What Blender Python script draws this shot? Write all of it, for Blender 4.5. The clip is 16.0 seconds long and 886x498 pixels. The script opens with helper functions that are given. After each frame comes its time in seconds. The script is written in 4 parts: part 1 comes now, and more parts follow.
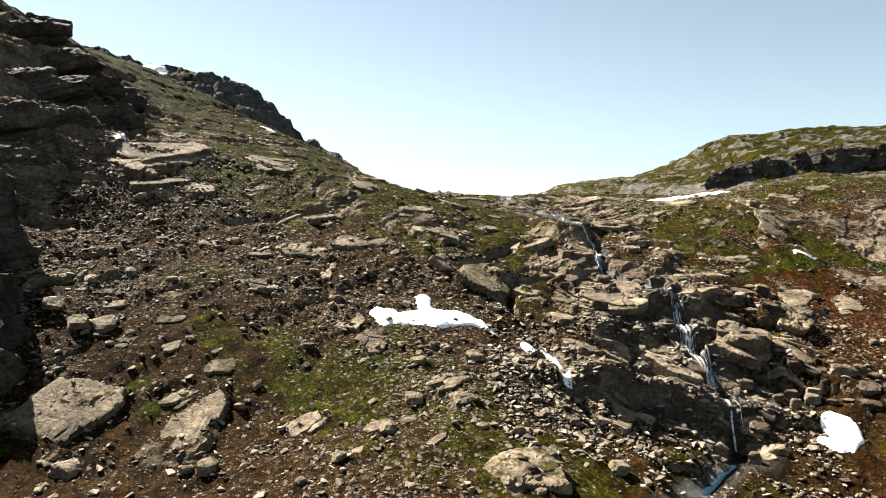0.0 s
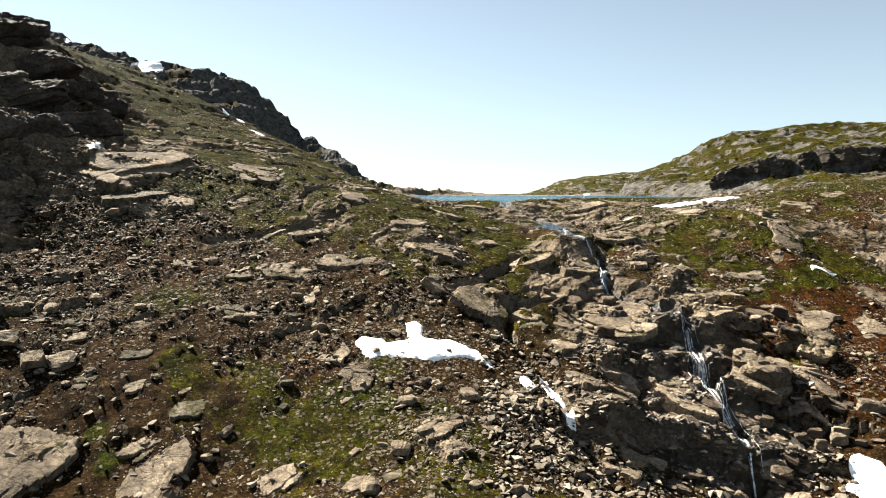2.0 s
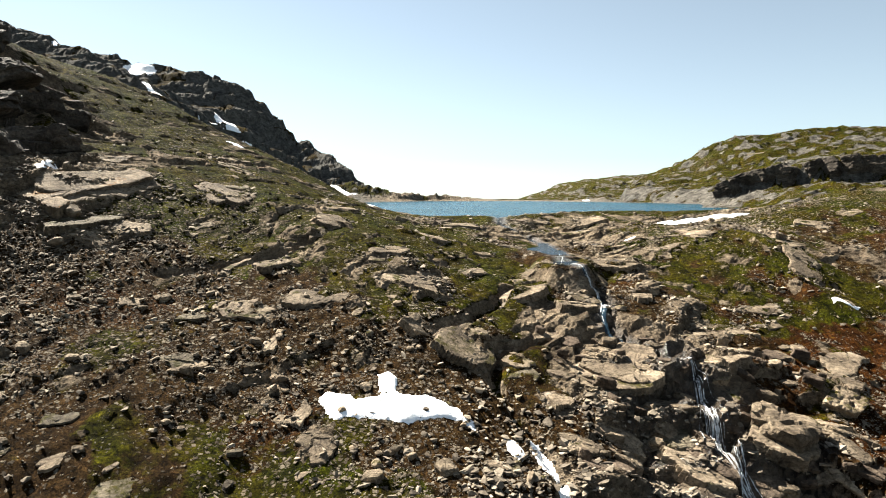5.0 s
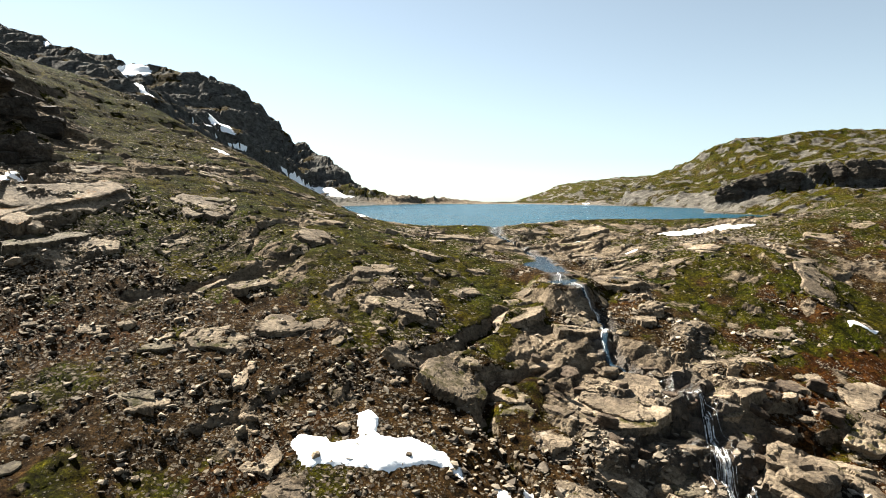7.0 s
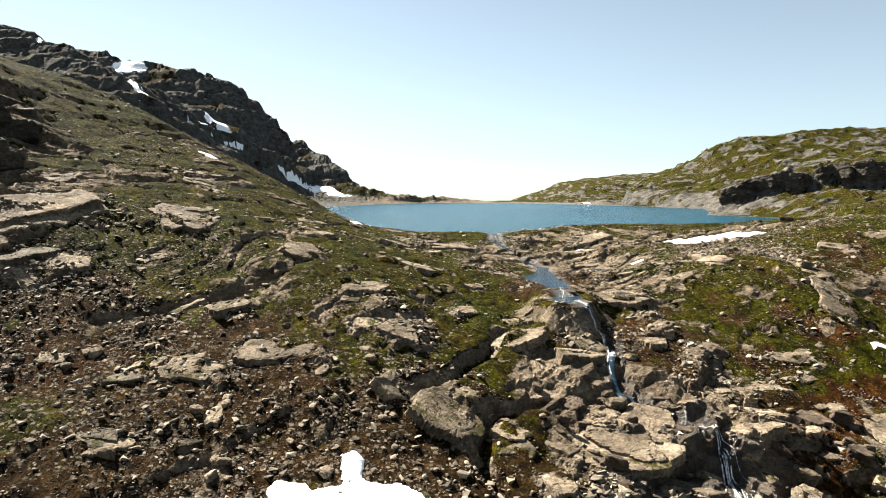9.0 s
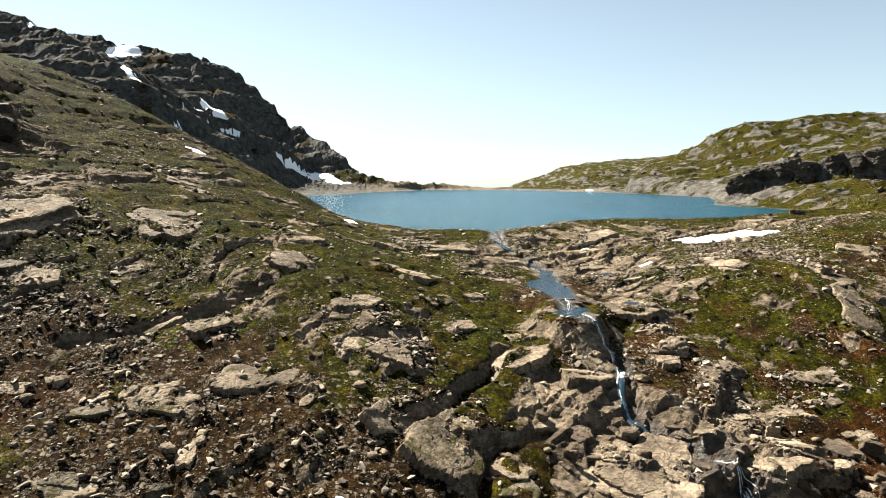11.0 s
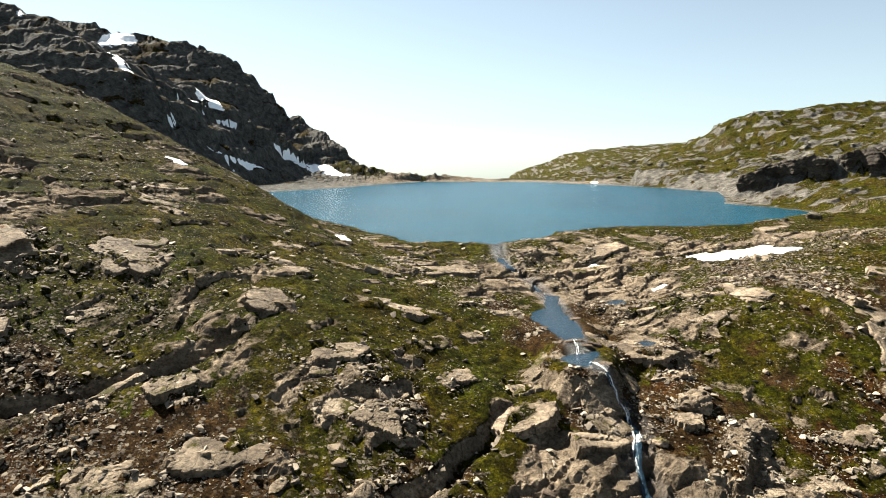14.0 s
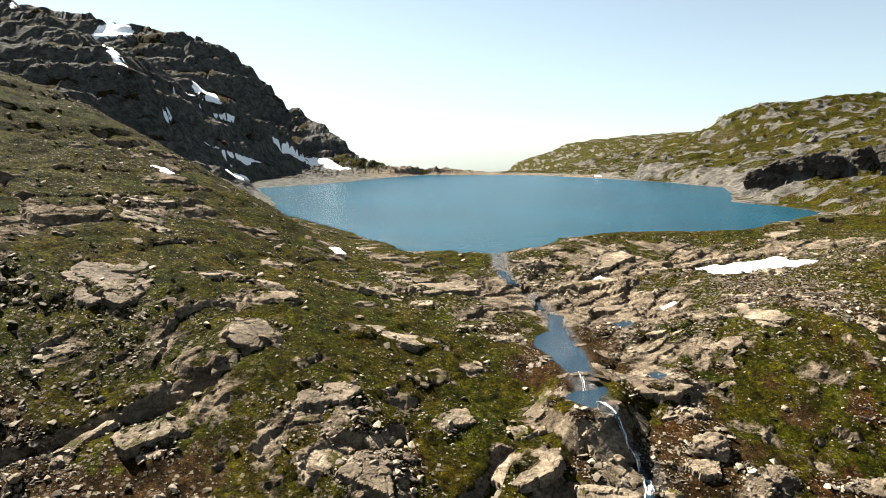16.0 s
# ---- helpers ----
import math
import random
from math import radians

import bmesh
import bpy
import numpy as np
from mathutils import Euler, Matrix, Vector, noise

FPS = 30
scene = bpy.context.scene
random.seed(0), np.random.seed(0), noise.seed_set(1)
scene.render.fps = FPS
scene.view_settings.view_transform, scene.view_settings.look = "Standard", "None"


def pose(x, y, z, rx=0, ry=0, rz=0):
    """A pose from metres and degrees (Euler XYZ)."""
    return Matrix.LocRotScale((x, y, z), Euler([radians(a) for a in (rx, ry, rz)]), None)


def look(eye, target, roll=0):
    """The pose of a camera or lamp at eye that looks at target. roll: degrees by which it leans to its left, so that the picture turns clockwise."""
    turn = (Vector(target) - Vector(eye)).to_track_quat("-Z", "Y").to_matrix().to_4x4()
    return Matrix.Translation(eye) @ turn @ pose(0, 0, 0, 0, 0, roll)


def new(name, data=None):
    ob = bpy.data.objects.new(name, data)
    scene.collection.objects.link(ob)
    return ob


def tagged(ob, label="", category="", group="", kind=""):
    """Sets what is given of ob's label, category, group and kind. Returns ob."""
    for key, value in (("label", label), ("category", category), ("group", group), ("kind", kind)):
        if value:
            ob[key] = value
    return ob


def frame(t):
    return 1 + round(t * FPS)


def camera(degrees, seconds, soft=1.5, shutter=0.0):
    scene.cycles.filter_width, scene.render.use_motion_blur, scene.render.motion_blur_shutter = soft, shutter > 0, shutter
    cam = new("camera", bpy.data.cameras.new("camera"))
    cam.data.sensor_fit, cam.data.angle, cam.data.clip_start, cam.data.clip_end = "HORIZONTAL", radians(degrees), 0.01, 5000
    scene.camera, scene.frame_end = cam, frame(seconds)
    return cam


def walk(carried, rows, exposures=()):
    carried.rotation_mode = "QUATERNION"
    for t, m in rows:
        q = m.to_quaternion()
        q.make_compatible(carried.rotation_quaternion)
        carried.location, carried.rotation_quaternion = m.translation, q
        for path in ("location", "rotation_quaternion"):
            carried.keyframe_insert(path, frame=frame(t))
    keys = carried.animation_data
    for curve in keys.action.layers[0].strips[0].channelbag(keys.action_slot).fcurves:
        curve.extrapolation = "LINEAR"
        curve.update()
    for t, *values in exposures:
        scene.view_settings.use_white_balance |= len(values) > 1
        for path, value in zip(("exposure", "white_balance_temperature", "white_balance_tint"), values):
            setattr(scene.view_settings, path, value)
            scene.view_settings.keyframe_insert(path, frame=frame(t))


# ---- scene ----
cam = camera(70.2, 16.0, soft=1.0)
METRES, EYE, TILT, LEAN, TURN = 60.0, 0.3, -3.8, -0.8, 0.0
ROWS = [
    (0.0, 0.0, 0.0, 0.0, -0.01, -0.88, 0.79),
    (0.5, 0.0036, 0.031, 0.0169, 0.02, -1.32, 0.83),
    (1.0, 0.0079, 0.0598, 0.0327, 0.04, -1.41, 0.87),
    (1.5, 0.0137, 0.0905, 0.0479, 0.08, -1.4, 0.89),
    (2.0, 0.02, 0.1196, 0.0615, 0.09, -1.38, 0.9),
    (2.5, 0.0274, 0.1511, 0.0752, 0.09, -1.34, 0.89),
    (3.0, 0.0341, 0.1796, 0.0871, 0.09, -1.33, 0.89),
    (3.5, 0.0417, 0.2102, 0.0998, 0.1, -1.31, 0.88),
    (4.0, 0.049, 0.2376, 0.111, 0.1, -1.3, 0.89),
    (6.5, 0.0835, 0.3761, 0.1681, 0.06, -1.27, 0.73),
    (7.0, 0.0883, 0.4016, 0.1784, 0.05, -1.28, 0.73),
    (7.5, 0.0924, 0.4289, 0.1892, 0.04, -1.32, 0.68),
    (8.0, 0.0953, 0.454, 0.199, 0.04, -1.35, 0.69),
    (8.5, 0.0979, 0.4811, 0.2104, 0.03, -1.42, 0.66),
    (9.0, 0.1005, 0.5067, 0.2222, 0.05, -1.61, 0.66),
    (11.5, 0.1128, 0.6417, 0.2957, 0.19, -3.44, 0.74),
    (12.0, 0.1152, 0.669, 0.3126, 0.22, -3.68, 0.73),
    (12.5, 0.1185, 0.6937, 0.3297, 0.27, -3.88, 0.75),
    (13.0, 0.1217, 0.7201, 0.3486, 0.32, -4.1, 0.73),
    (13.5, 0.1246, 0.7446, 0.3662, 0.37, -4.31, 0.71),
    (14.0, 0.1274, 0.7712, 0.3851, 0.42, -4.52, 0.73),
    (14.5, 0.1296, 0.7953, 0.4025, 0.46, -4.74, 0.74),
    (15.0, 0.1321, 0.8215, 0.4216, 0.51, -5.02, 0.76),
    (15.5, 0.1346, 0.8456, 0.4394, 0.54, -5.26, 0.78),
    (16.0, 0.138, 0.8707, 0.4586, 0.58, -5.59, 0.8),
]
walk(cam, [(t, pose(0, 0, EYE, TILT, LEAN, TURN) @ pose(METRES * x, METRES * y, METRES * z, 90 + pitch, roll, yaw)) for t, x, y, z, yaw, pitch, roll in ROWS])

# ---- light ----
SUN_LEFT, SUN_HIGH = 48.0, 44.0  # degrees to the left of the way ahead, and above the horizon
world = bpy.data.worlds.new("sky")
scene.world = world
world.use_nodes = True
sky = world.node_tree.nodes.new("ShaderNodeTexSky")
sky.sky_type, sky.sun_disc = "NISHITA", False
sky.sun_elevation, sky.sun_rotation = radians(SUN_HIGH), radians(-SUN_LEFT)
sky.altitude, sky.air_density, sky.dust_density, sky.ozone_density = 1200.0, 1.0, 0.5, 1.5
back = world.node_tree.nodes["Background"]
back.inputs["Strength"].default_value = 0.025
haze = world.node_tree.nodes.new("ShaderNodeHueSaturation")  # thin haze pales the blue
haze.inputs["Saturation"].default_value = 0.5
world.node_tree.links.new(sky.outputs[0], haze.inputs["Color"])
cool = world.node_tree.nodes.new("ShaderNodeMix")
cool.data_type, cool.blend_type = "RGBA", "MULTIPLY"
cool.inputs["Factor"].default_value, cool.inputs["B"].default_value = 1.0, (0.89, 1.0, 1.01, 1)
world.node_tree.links.new(haze.outputs[0], cool.inputs["A"])
world.node_tree.links.new(cool.outputs["Result"], back.inputs[0])
lamp = bpy.data.lights.new("sun", "SUN")
lamp.energy, lamp.angle, lamp.color = 5.0, radians(0.5), (1.0, 0.95, 0.84)
sun = new("sun", lamp)
sun.matrix_world = look((-math.sin(radians(SUN_LEFT)) * 300, math.cos(radians(SUN_LEFT)) * 300, math.tan(radians(SUN_HIGH)) * 300), (0, 0, 0))
scene.view_settings.exposure = 2.6


from mathutils.bvhtree import BVHTree

# ---- materials ----
COLOUR_SCALE = (0.59, 0.57, 0.545)  # even multiplier on every stone and turf colour, set against the exposure


def material(name):
    m = bpy.data.materials.new(name)
    m.use_nodes = True
    return m, m.node_tree, m.node_tree.nodes["Principled BSDF"]


def node(tree, kind, **values):
    n = tree.nodes.new(kind)
    for key, value in values.items():
        n.inputs[key.replace("_", " ")].default_value = value
    return n


def noise_node(tree, where, scale, detail=5.0, roughness=0.6, distortion=0.0):
    n = node(tree, "ShaderNodeTexNoise", Scale=scale, Detail=detail, Roughness=roughness, Distortion=distortion)
    tree.links.new(where, n.inputs["Vector"])
    return n.outputs["Fac"]


def ramp(tree, value, *stops):
    r = tree.nodes.new("ShaderNodeValToRGB")
    while len(r.color_ramp.elements) < len(stops):
        r.color_ramp.elements.new(0.5)
    for e, (at, colour) in zip(r.color_ramp.elements, stops):
        e.position = at
        e.color = (*colour, 1) if isinstance(colour, tuple) else (colour, colour, colour, 1)
    tree.links.new(value, r.inputs[0])
    return r.outputs[0]


def mix(tree, a, b, by, how="MIX"):
    n = tree.nodes.new("ShaderNodeMix")
    n.data_type, n.blend_type = "RGBA", how
    for socket, value in ((n.inputs["Factor"], by), (n.inputs["A"], a), (n.inputs["B"], b)):
        if isinstance(value, tuple):
            socket.default_value = (*value, 1)
        elif isinstance(value, float):
            socket.default_value = value
        else:
            tree.links.new(value, socket)
    return n.outputs["Result"]


def arith(tree, how, a, b=0.0, clamp=False):
    n = tree.nodes.new("ShaderNodeMath")
    n.operation, n.use_clamp = how, clamp
    for socket, value in zip(n.inputs, (a, b)):
        if isinstance(value, (int, float)):
            socket.default_value = value
        else:
            tree.links.new(value, socket)
    return n.outputs[0]


def bump(tree, shader, height, distance, strength=1.0):
    n = node(tree, "ShaderNodeBump", Strength=strength, Distance=distance)
    tree.links.new(height, n.inputs["Height"])
    tree.links.new(n.outputs[0], shader.inputs["Normal"])


def rock_colours(tree, where):
    """Weathered grey-beige gneiss: colour and relief."""
    broad = noise_node(tree, where, 0.25, 6, 0.65)
    fine = noise_node(tree, where, 2.2, 8, 0.72)
    base = ramp(tree, broad, (0.32, (0.120, 0.0965, 0.074)), (0.5, (0.275, 0.224, 0.168)), (0.68, (0.45, 0.375, 0.285)))
    speck = ramp(tree, fine, (0.34, (0.28, 0.26, 0.24)), (0.5, (0.95, 0.95, 0.95)), (0.66, (1.35, 1.32, 1.26)))
    colour = mix(tree, base, speck, 0.8, "MULTIPLY")
    crack = node(tree, "ShaderNodeTexVoronoi", Scale=0.4)
    crack.feature = "DISTANCE_TO_EDGE"
    bent = tree.nodes.new("ShaderNodeVectorMath")
    bent.operation = "MULTIPLY_ADD"
    wobble = node(tree, "ShaderNodeTexNoise", Scale=0.7, Detail=4.0)
    tree.links.new(where, wobble.inputs["Vector"])
    tree.links.new(wobble.outputs["Color"], bent.inputs[0])
    bent.inputs[1].default_value = (1.6, 1.6, 1.6)
    tree.links.new(where, bent.inputs[2])
    tree.links.new(bent.outputs[0], crack.inputs["Vector"])
    line = ramp(tree, crack.outputs["Distance"], (0.0, 0.0), (0.025, 1.0))
    colour = mix(tree, colour, mix(tree, (0.25, 0.22, 0.2), (1.0, 1.0, 1.0), line), 0.5, "MULTIPLY")
    # broken beds: sharp little steps, long in the way of the bedding
    height = None
    for size, share in ((0.8, 0.6), (2.3, 0.28)):
        turn = tree.nodes.new("ShaderNodeMapping")
        turn.inputs["Rotation"].default_value = (0.0, 0.35, radians(-52))
        turn.inputs["Scale"].default_value = (0.4, 1.0, 1.6)
        tree.links.new(bent.outputs[0], turn.inputs["Vector"])
        cell = node(tree, "ShaderNodeTexVoronoi", Scale=size)
        cell.distance = "CHEBYCHEV"
        tree.links.new(turn.outputs[0], cell.inputs["Vector"])
        split = tree.nodes.new("ShaderNodeSeparateColor")
        tree.links.new(cell.outputs["Color"], split.inputs[0])
        colour = mix(tree, colour, ramp(tree, split.outputs[1], (0.0, (0.72, 0.71, 0.70)), (1.0, (1.22, 1.21, 1.19))), 0.8, "MULTIPLY")
        piece = arith(tree, "MULTIPLY", split.outputs[0], share)
        height = piece if height is None else arith(tree, "ADD", height, piece)
    fine = arith(tree, "ADD", fine, height)
    relief = arith(tree, "ADD", arith(tree, "MULTIPLY", fine, 0.7), arith(tree, "MULTIPLY", line, 0.2))
    return colour, relief


def make_rock(name, moss, shade=(1.0, 1.0, 1.0), tone=(1.0, 1.0, 1.0)):
    m, tree, shader = material(name)
    where = tree.nodes.new("ShaderNodeNewGeometry")
    colour, relief = rock_colours(tree, where.outputs["Position"])
    info = tree.nodes.new("ShaderNodeObjectInfo")
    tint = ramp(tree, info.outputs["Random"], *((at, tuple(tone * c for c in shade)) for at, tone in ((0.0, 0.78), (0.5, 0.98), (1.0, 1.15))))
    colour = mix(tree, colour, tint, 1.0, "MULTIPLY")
    flat = tree.nodes.new("ShaderNodeSeparateXYZ")
    tree.links.new(where.outputs["Normal"], flat.inputs[0])
    patches = noise_node(tree, where.outputs["Position"], 0.45, 6, 0.7)
    grown = arith(tree, "MULTIPLY", ramp(tree, patches, (0.62 - moss, 0.0), (0.7 - moss * 0.8, 1.0)), ramp(tree, flat.outputs["Z"], (0.55, 0.0), (0.85, 1.0)))
    tuft = noise_node(tree, where.outputs["Position"], 1.5, 6, 0.7)
    turf = ramp(tree, tuft, (0.3, (0.0180, 0.0160, 0.0020)), (0.55, (0.0520, 0.0470, 0.0040)), (0.75, (0.0950, 0.0780, 0.0105)))
    colour = mix(tree, colour, mix(tree, turf, tone, 1.0, "MULTIPLY"), grown)
    tree.links.new(mix(tree, colour, COLOUR_SCALE, 1.0, "MULTIPLY"), shader.inputs["Base Color"])
    shader.inputs["Roughness"].default_value = 0.85
    shader.inputs["Specular IOR Level"].default_value = 0.08
    bump(tree, shader, relief, 0.4, 1.0)
    return m


def make_stones():
    m, tree, shader = material("loose stones")
    where = tree.nodes.new("ShaderNodeNewGeometry")
    each = ramp(tree, where.outputs["Random Per Island"], (0.0, (0.085, 0.072, 0.060)), (0.35, (0.175, 0.150, 0.122)), (0.75, (0.30, 0.26, 0.21)), (1.0, (0.46, 0.405, 0.335)))
    speck = ramp(tree, noise_node(tree, where.outputs["Position"], 3.0, 6, 0.7), (0.35, (0.45, 0.43, 0.4)), (0.6, (1.1, 1.08, 1.05)))
    tree.links.new(mix(tree, mix(tree, each, speck, 0.8, "MULTIPLY"), COLOUR_SCALE, 1.0, "MULTIPLY"), shader.inputs["Base Color"])
    shader.inputs["Roughness"].default_value = 0.85
    shader.inputs["Specular IOR Level"].default_value = 0.08
    return m


def make_ground():
    m, tree, shader = material("mountain ground")
    where = tree.nodes.new("ShaderNodeNewGeometry").outputs["Position"]
    cover = {}
    for key in ("rock", "green", "rubble", "wet", "russet", "far_shade"):
        a = tree.nodes.new("ShaderNodeAttribute")
        a.attribute_name = key
        cover[key] = a.outputs["Fac"]
    n1 = noise_node(tree, where, 0.12, 6, 0.65)
    n2 = noise_node(tree, where, 0.9, 8, 0.75)
    n3 = noise_node(tree, where, 4.0, 6, 0.75)
    grass = ramp(tree, n2, (0.28, (0.0070, 0.0065, 0.0010)), (0.45, (0.0265, 0.0245, 0.0026)), (0.6, (0.0600, 0.0570, 0.0046)), (0.78, (0.135, 0.1240, 0.0150)))
    grass = mix(tree, grass, ramp(tree, n1, (0.35, (0.80, 1.03, 0.7)), (0.65, (1.26, 1.05, 0.9))), 1.0, "MULTIPLY")
    heath = ramp(tree, n2, (0.3, (0.0125, 0.0068, 0.0026)), (0.5, (0.0430, 0.0245, 0.0100)), (0.7, (0.092, 0.0550, 0.0250)))
    russet = ramp(tree, n2, (0.3, (0.0248, 0.00902, 0.00318)), (0.6, (0.0787, 0.0305, 0.00798)), (0.8, (0.0992, 0.0539, 0.0159)))
    heath = mix(tree, heath, russet, cover["russet"])
    soft = mix(tree, heath, grass, ramp(tree, arith(tree, "ADD", cover["green"], arith(tree, "MULTIPLY", arith(tree, "SUBTRACT", n2, 0.5), 1.2)), (0.35, 0.0), (0.62, 1.0)))
    soft = mix(tree, soft, ramp(tree, n3, (0.34, (0.2, 0.19, 0.18)), (0.48, (0.85, 0.85, 0.82)), (0.66, (1.7, 1.65, 1.5))), 1.0, "MULTIPLY")
    n4 = noise_node(tree, where, 1.7, 7, 0.8, 0.4)
    soft = mix(tree, soft, ramp(tree, n4, (0.36, (0.35, 0.33, 0.3)), (0.5, (0.95, 0.95, 0.93)), (0.62, (1.85, 1.8, 1.65))), 1.0, "MULTIPLY")
    damp = noise_node(tree, where, 0.33, 5, 0.65, 0.6)  # hollows of darker moss between drier turf
    soft = mix(tree, soft, ramp(tree, damp, (0.36, (0.38, 0.40, 0.36)), (0.52, (0.95, 0.95, 0.95)), (0.66, (1.3, 1.28, 1.1))), 1.0, "MULTIPLY")
    # loose stones too small to pick apart
    jag = tree.nodes.new("ShaderNodeVectorMath")
    jag.operation = "MULTIPLY_ADD"
    jitter = node(tree, "ShaderNodeTexNoise", Scale=2.2, Detail=4.0)
    tree.links.new(where, jitter.inputs["Vector"])
    tree.links.new(jitter.outputs["Color"], jag.inputs[0])
    jag.inputs[1].default_value = (0.7, 0.7, 0.7)
    tree.links.new(where, jag.inputs[2])
    pebble = node(tree, "ShaderNodeTexVoronoi", Scale=1.9, Randomness=1.0)
    pebble.distance = "CHEBYCHEV"
    tree.links.new(jag.outputs[0], pebble.inputs["Vector"])
    kind = tree.nodes.new("ShaderNodeSeparateColor")
    tree.links.new(pebble.outputs["Color"], kind.inputs[0])
    stone = ramp(tree, kind.outputs[0], (0.0, (0.073, 0.0607, 0.0488)), (0.5, (0.176, 0.142, 0.109)), (1.0, (0.328, 0.285, 0.226)))
    there = arith(tree, "MULTIPLY", ramp(tree, pebble.outputs["Distance"], (0.3, 1.0), (0.42, 0.0)),
                  ramp(tree, arith(tree, "ADD", arith(tree, "MULTIPLY", cover["rubble"], 1.0), arith(tree, "MULTIPLY", arith(tree, "SUBTRACT", kind.outputs[1], 0.5), 0.9)), (0.42, 0.0), (0.5, 1.0)))
    colour = mix(tree, soft, stone, there)
    chip = node(tree, "ShaderNodeTexVoronoi", Scale=3.0, Randomness=1.0)
    chip.distance = "CHEBYCHEV"
    tree.links.new(jag.outputs[0], chip.inputs["Vector"])
    which = tree.nodes.new("ShaderNodeSeparateColor")
    tree.links.new(chip.outputs["Color"], which.inputs[0])
    strewn = noise_node(tree, where, 0.3, 5, 0.7)
    chips = arith(tree, "MULTIPLY", ramp(tree, chip.outputs["Distance"], (0.2, 1.0), (0.34, 0.0)),
                  ramp(tree, arith(tree, "ADD", which.outputs[1], arith(tree, "MULTIPLY", arith(tree, "SUBTRACT", strewn, 0.5), 1.6)), (0.88, 0.0), (0.92, 1.0)))
    colour = mix(tree, colour, ramp(tree, which.outputs[0], (0.0, (0.084, 0.0739, 0.063)), (1.0, (0.319, 0.29, 0.252))), chips)
    there = arith(tree, "MAXIMUM", there, chips)
    bare, relief = rock_colours(tree, where)
    bare = mix(tree, bare, mix(tree, bare, (0.50, 0.62, 0.80), 1.0, "MULTIPLY"), cover["far_shade"])  # far rock darkened and blued: cliff shade and distance haze put into its colour
    shown = ramp(tree, arith(tree, "ADD", cover["rock"], arith(tree, "MULTIPLY", arith(tree, "SUBTRACT", n2, 0.5), 1.0)), (0.42, 0.0), (0.56, 1.0))
    colour = mix(tree, colour, bare, shown)
    colour = mix(tree, colour, mix(tree, colour, (0.33, 0.31, 0.3), 1.0, "MULTIPLY"), cover["wet"])
    tree.links.new(mix(tree, colour, COLOUR_SCALE, 1.0, "MULTIPLY"), shader.inputs["Base Color"])
    rough_here = mix(tree, (0.92, 0.92, 0.92), (0.3, 0.3, 0.3), cover["wet"])
    tree.links.new(rough_here, shader.inputs["Roughness"])
    spec = arith(tree, "ADD", 0.02, arith(tree, "MULTIPLY", cover["wet"], 0.4))
    tree.links.new(spec, shader.inputs["Specular IOR Level"])
    height = arith(tree, "ADD", arith(tree, "MULTIPLY", arith(tree, "ADD", n2, n4), 0.45), arith(tree, "ADD", arith(tree, "MULTIPLY", n3, 0.25), arith(tree, "ADD", arith(tree, "MULTIPLY", there, 0.4), arith(tree, "MULTIPLY", arith(tree, "MULTIPLY", relief, shown), 0.5))))
    bump(tree, shader, height, 1.0, 1.0)
    return m


def make_water(name, deep, waves, size, rough_value=0.06, shine=0.35):
    m, tree, shader = material(name)
    where = tree.nodes.new("ShaderNodeNewGeometry").outputs["Position"]
    broad = noise_node(tree, where, 0.02, 4, 0.6)
    shader_colour = ramp(tree, broad, (0.35, tuple(c * 0.8 for c in deep)), (0.65, tuple(c * 1.2 for c in deep)))
    tree.links.new(shader_colour, shader.inputs["Base Color"])
    shader.inputs["Roughness"].default_value = rough_value
    shader.inputs["IOR"].default_value = 1.33
    shader.inputs["Specular IOR Level"].default_value = shine
    ripple = noise_node(tree, where, size, 5, 0.6)
    bump(tree, shader, ripple, waves, 1.0)
    return m


def make_snow():
    m, tree, shader = material("old summer snow")
    where = tree.nodes.new("ShaderNodeNewGeometry").outputs["Position"]
    tree.links.new(ramp(tree, noise_node(tree, where, 0.8, 6, 0.7), (0.3, (0.74, 0.75, 0.77)), (0.6, (0.87, 0.88, 0.89))), shader.inputs["Base Color"])
    shader.inputs["Roughness"].default_value = 0.6
    bump(tree, shader, noise_node(tree, where, 1.6, 5, 0.6), 0.25, 0.6)
    return m


def make_foam():
    m, tree, shader = material("white water")
    where = tree.nodes.new("ShaderNodeNewGeometry").outputs["Position"]
    tree.links.new(ramp(tree, noise_node(tree, where, 3.0, 6, 0.7), (0.4, (0.12, 0.12, 0.12)), (0.6, (0.75, 0.77, 0.78))), shader.inputs["Base Color"])
    shader.inputs["Roughness"].default_value = 0.35
    return m


ROCK = make_rock("grey gneiss", 0.02)
MOSSY = make_rock("mossy gneiss", 0.13)
DARK = make_rock("dark wet gneiss", 0.0, (0.5, 0.48, 0.5))
# same gneiss, dimmed and blued: the shade on crag faces put into its colour
SHADED_ROCK = make_rock("gneiss in shade", 0.05, (0.36, 0.39, 0.45))
DULL = make_rock("lichened gneiss", 0.1, (0.55, 0.58, 0.58))
ORANGE = make_rock("orange-mossed gneiss", 0.08, (1.05, 1.03, 1.0), (3.2, 1.5, 0.9))
GROUND = make_ground()
STONES = make_stones()
LAKE = make_water("lake water", (0.0012, 0.029, 0.047), 1.2, 0.5, 0.22, 0.14)
POOL = make_water("stream water", (0.008, 0.020, 0.032), 0.3, 2.2, 0.12, 0.5)
SNOW = make_snow()
FOAM = make_foam()


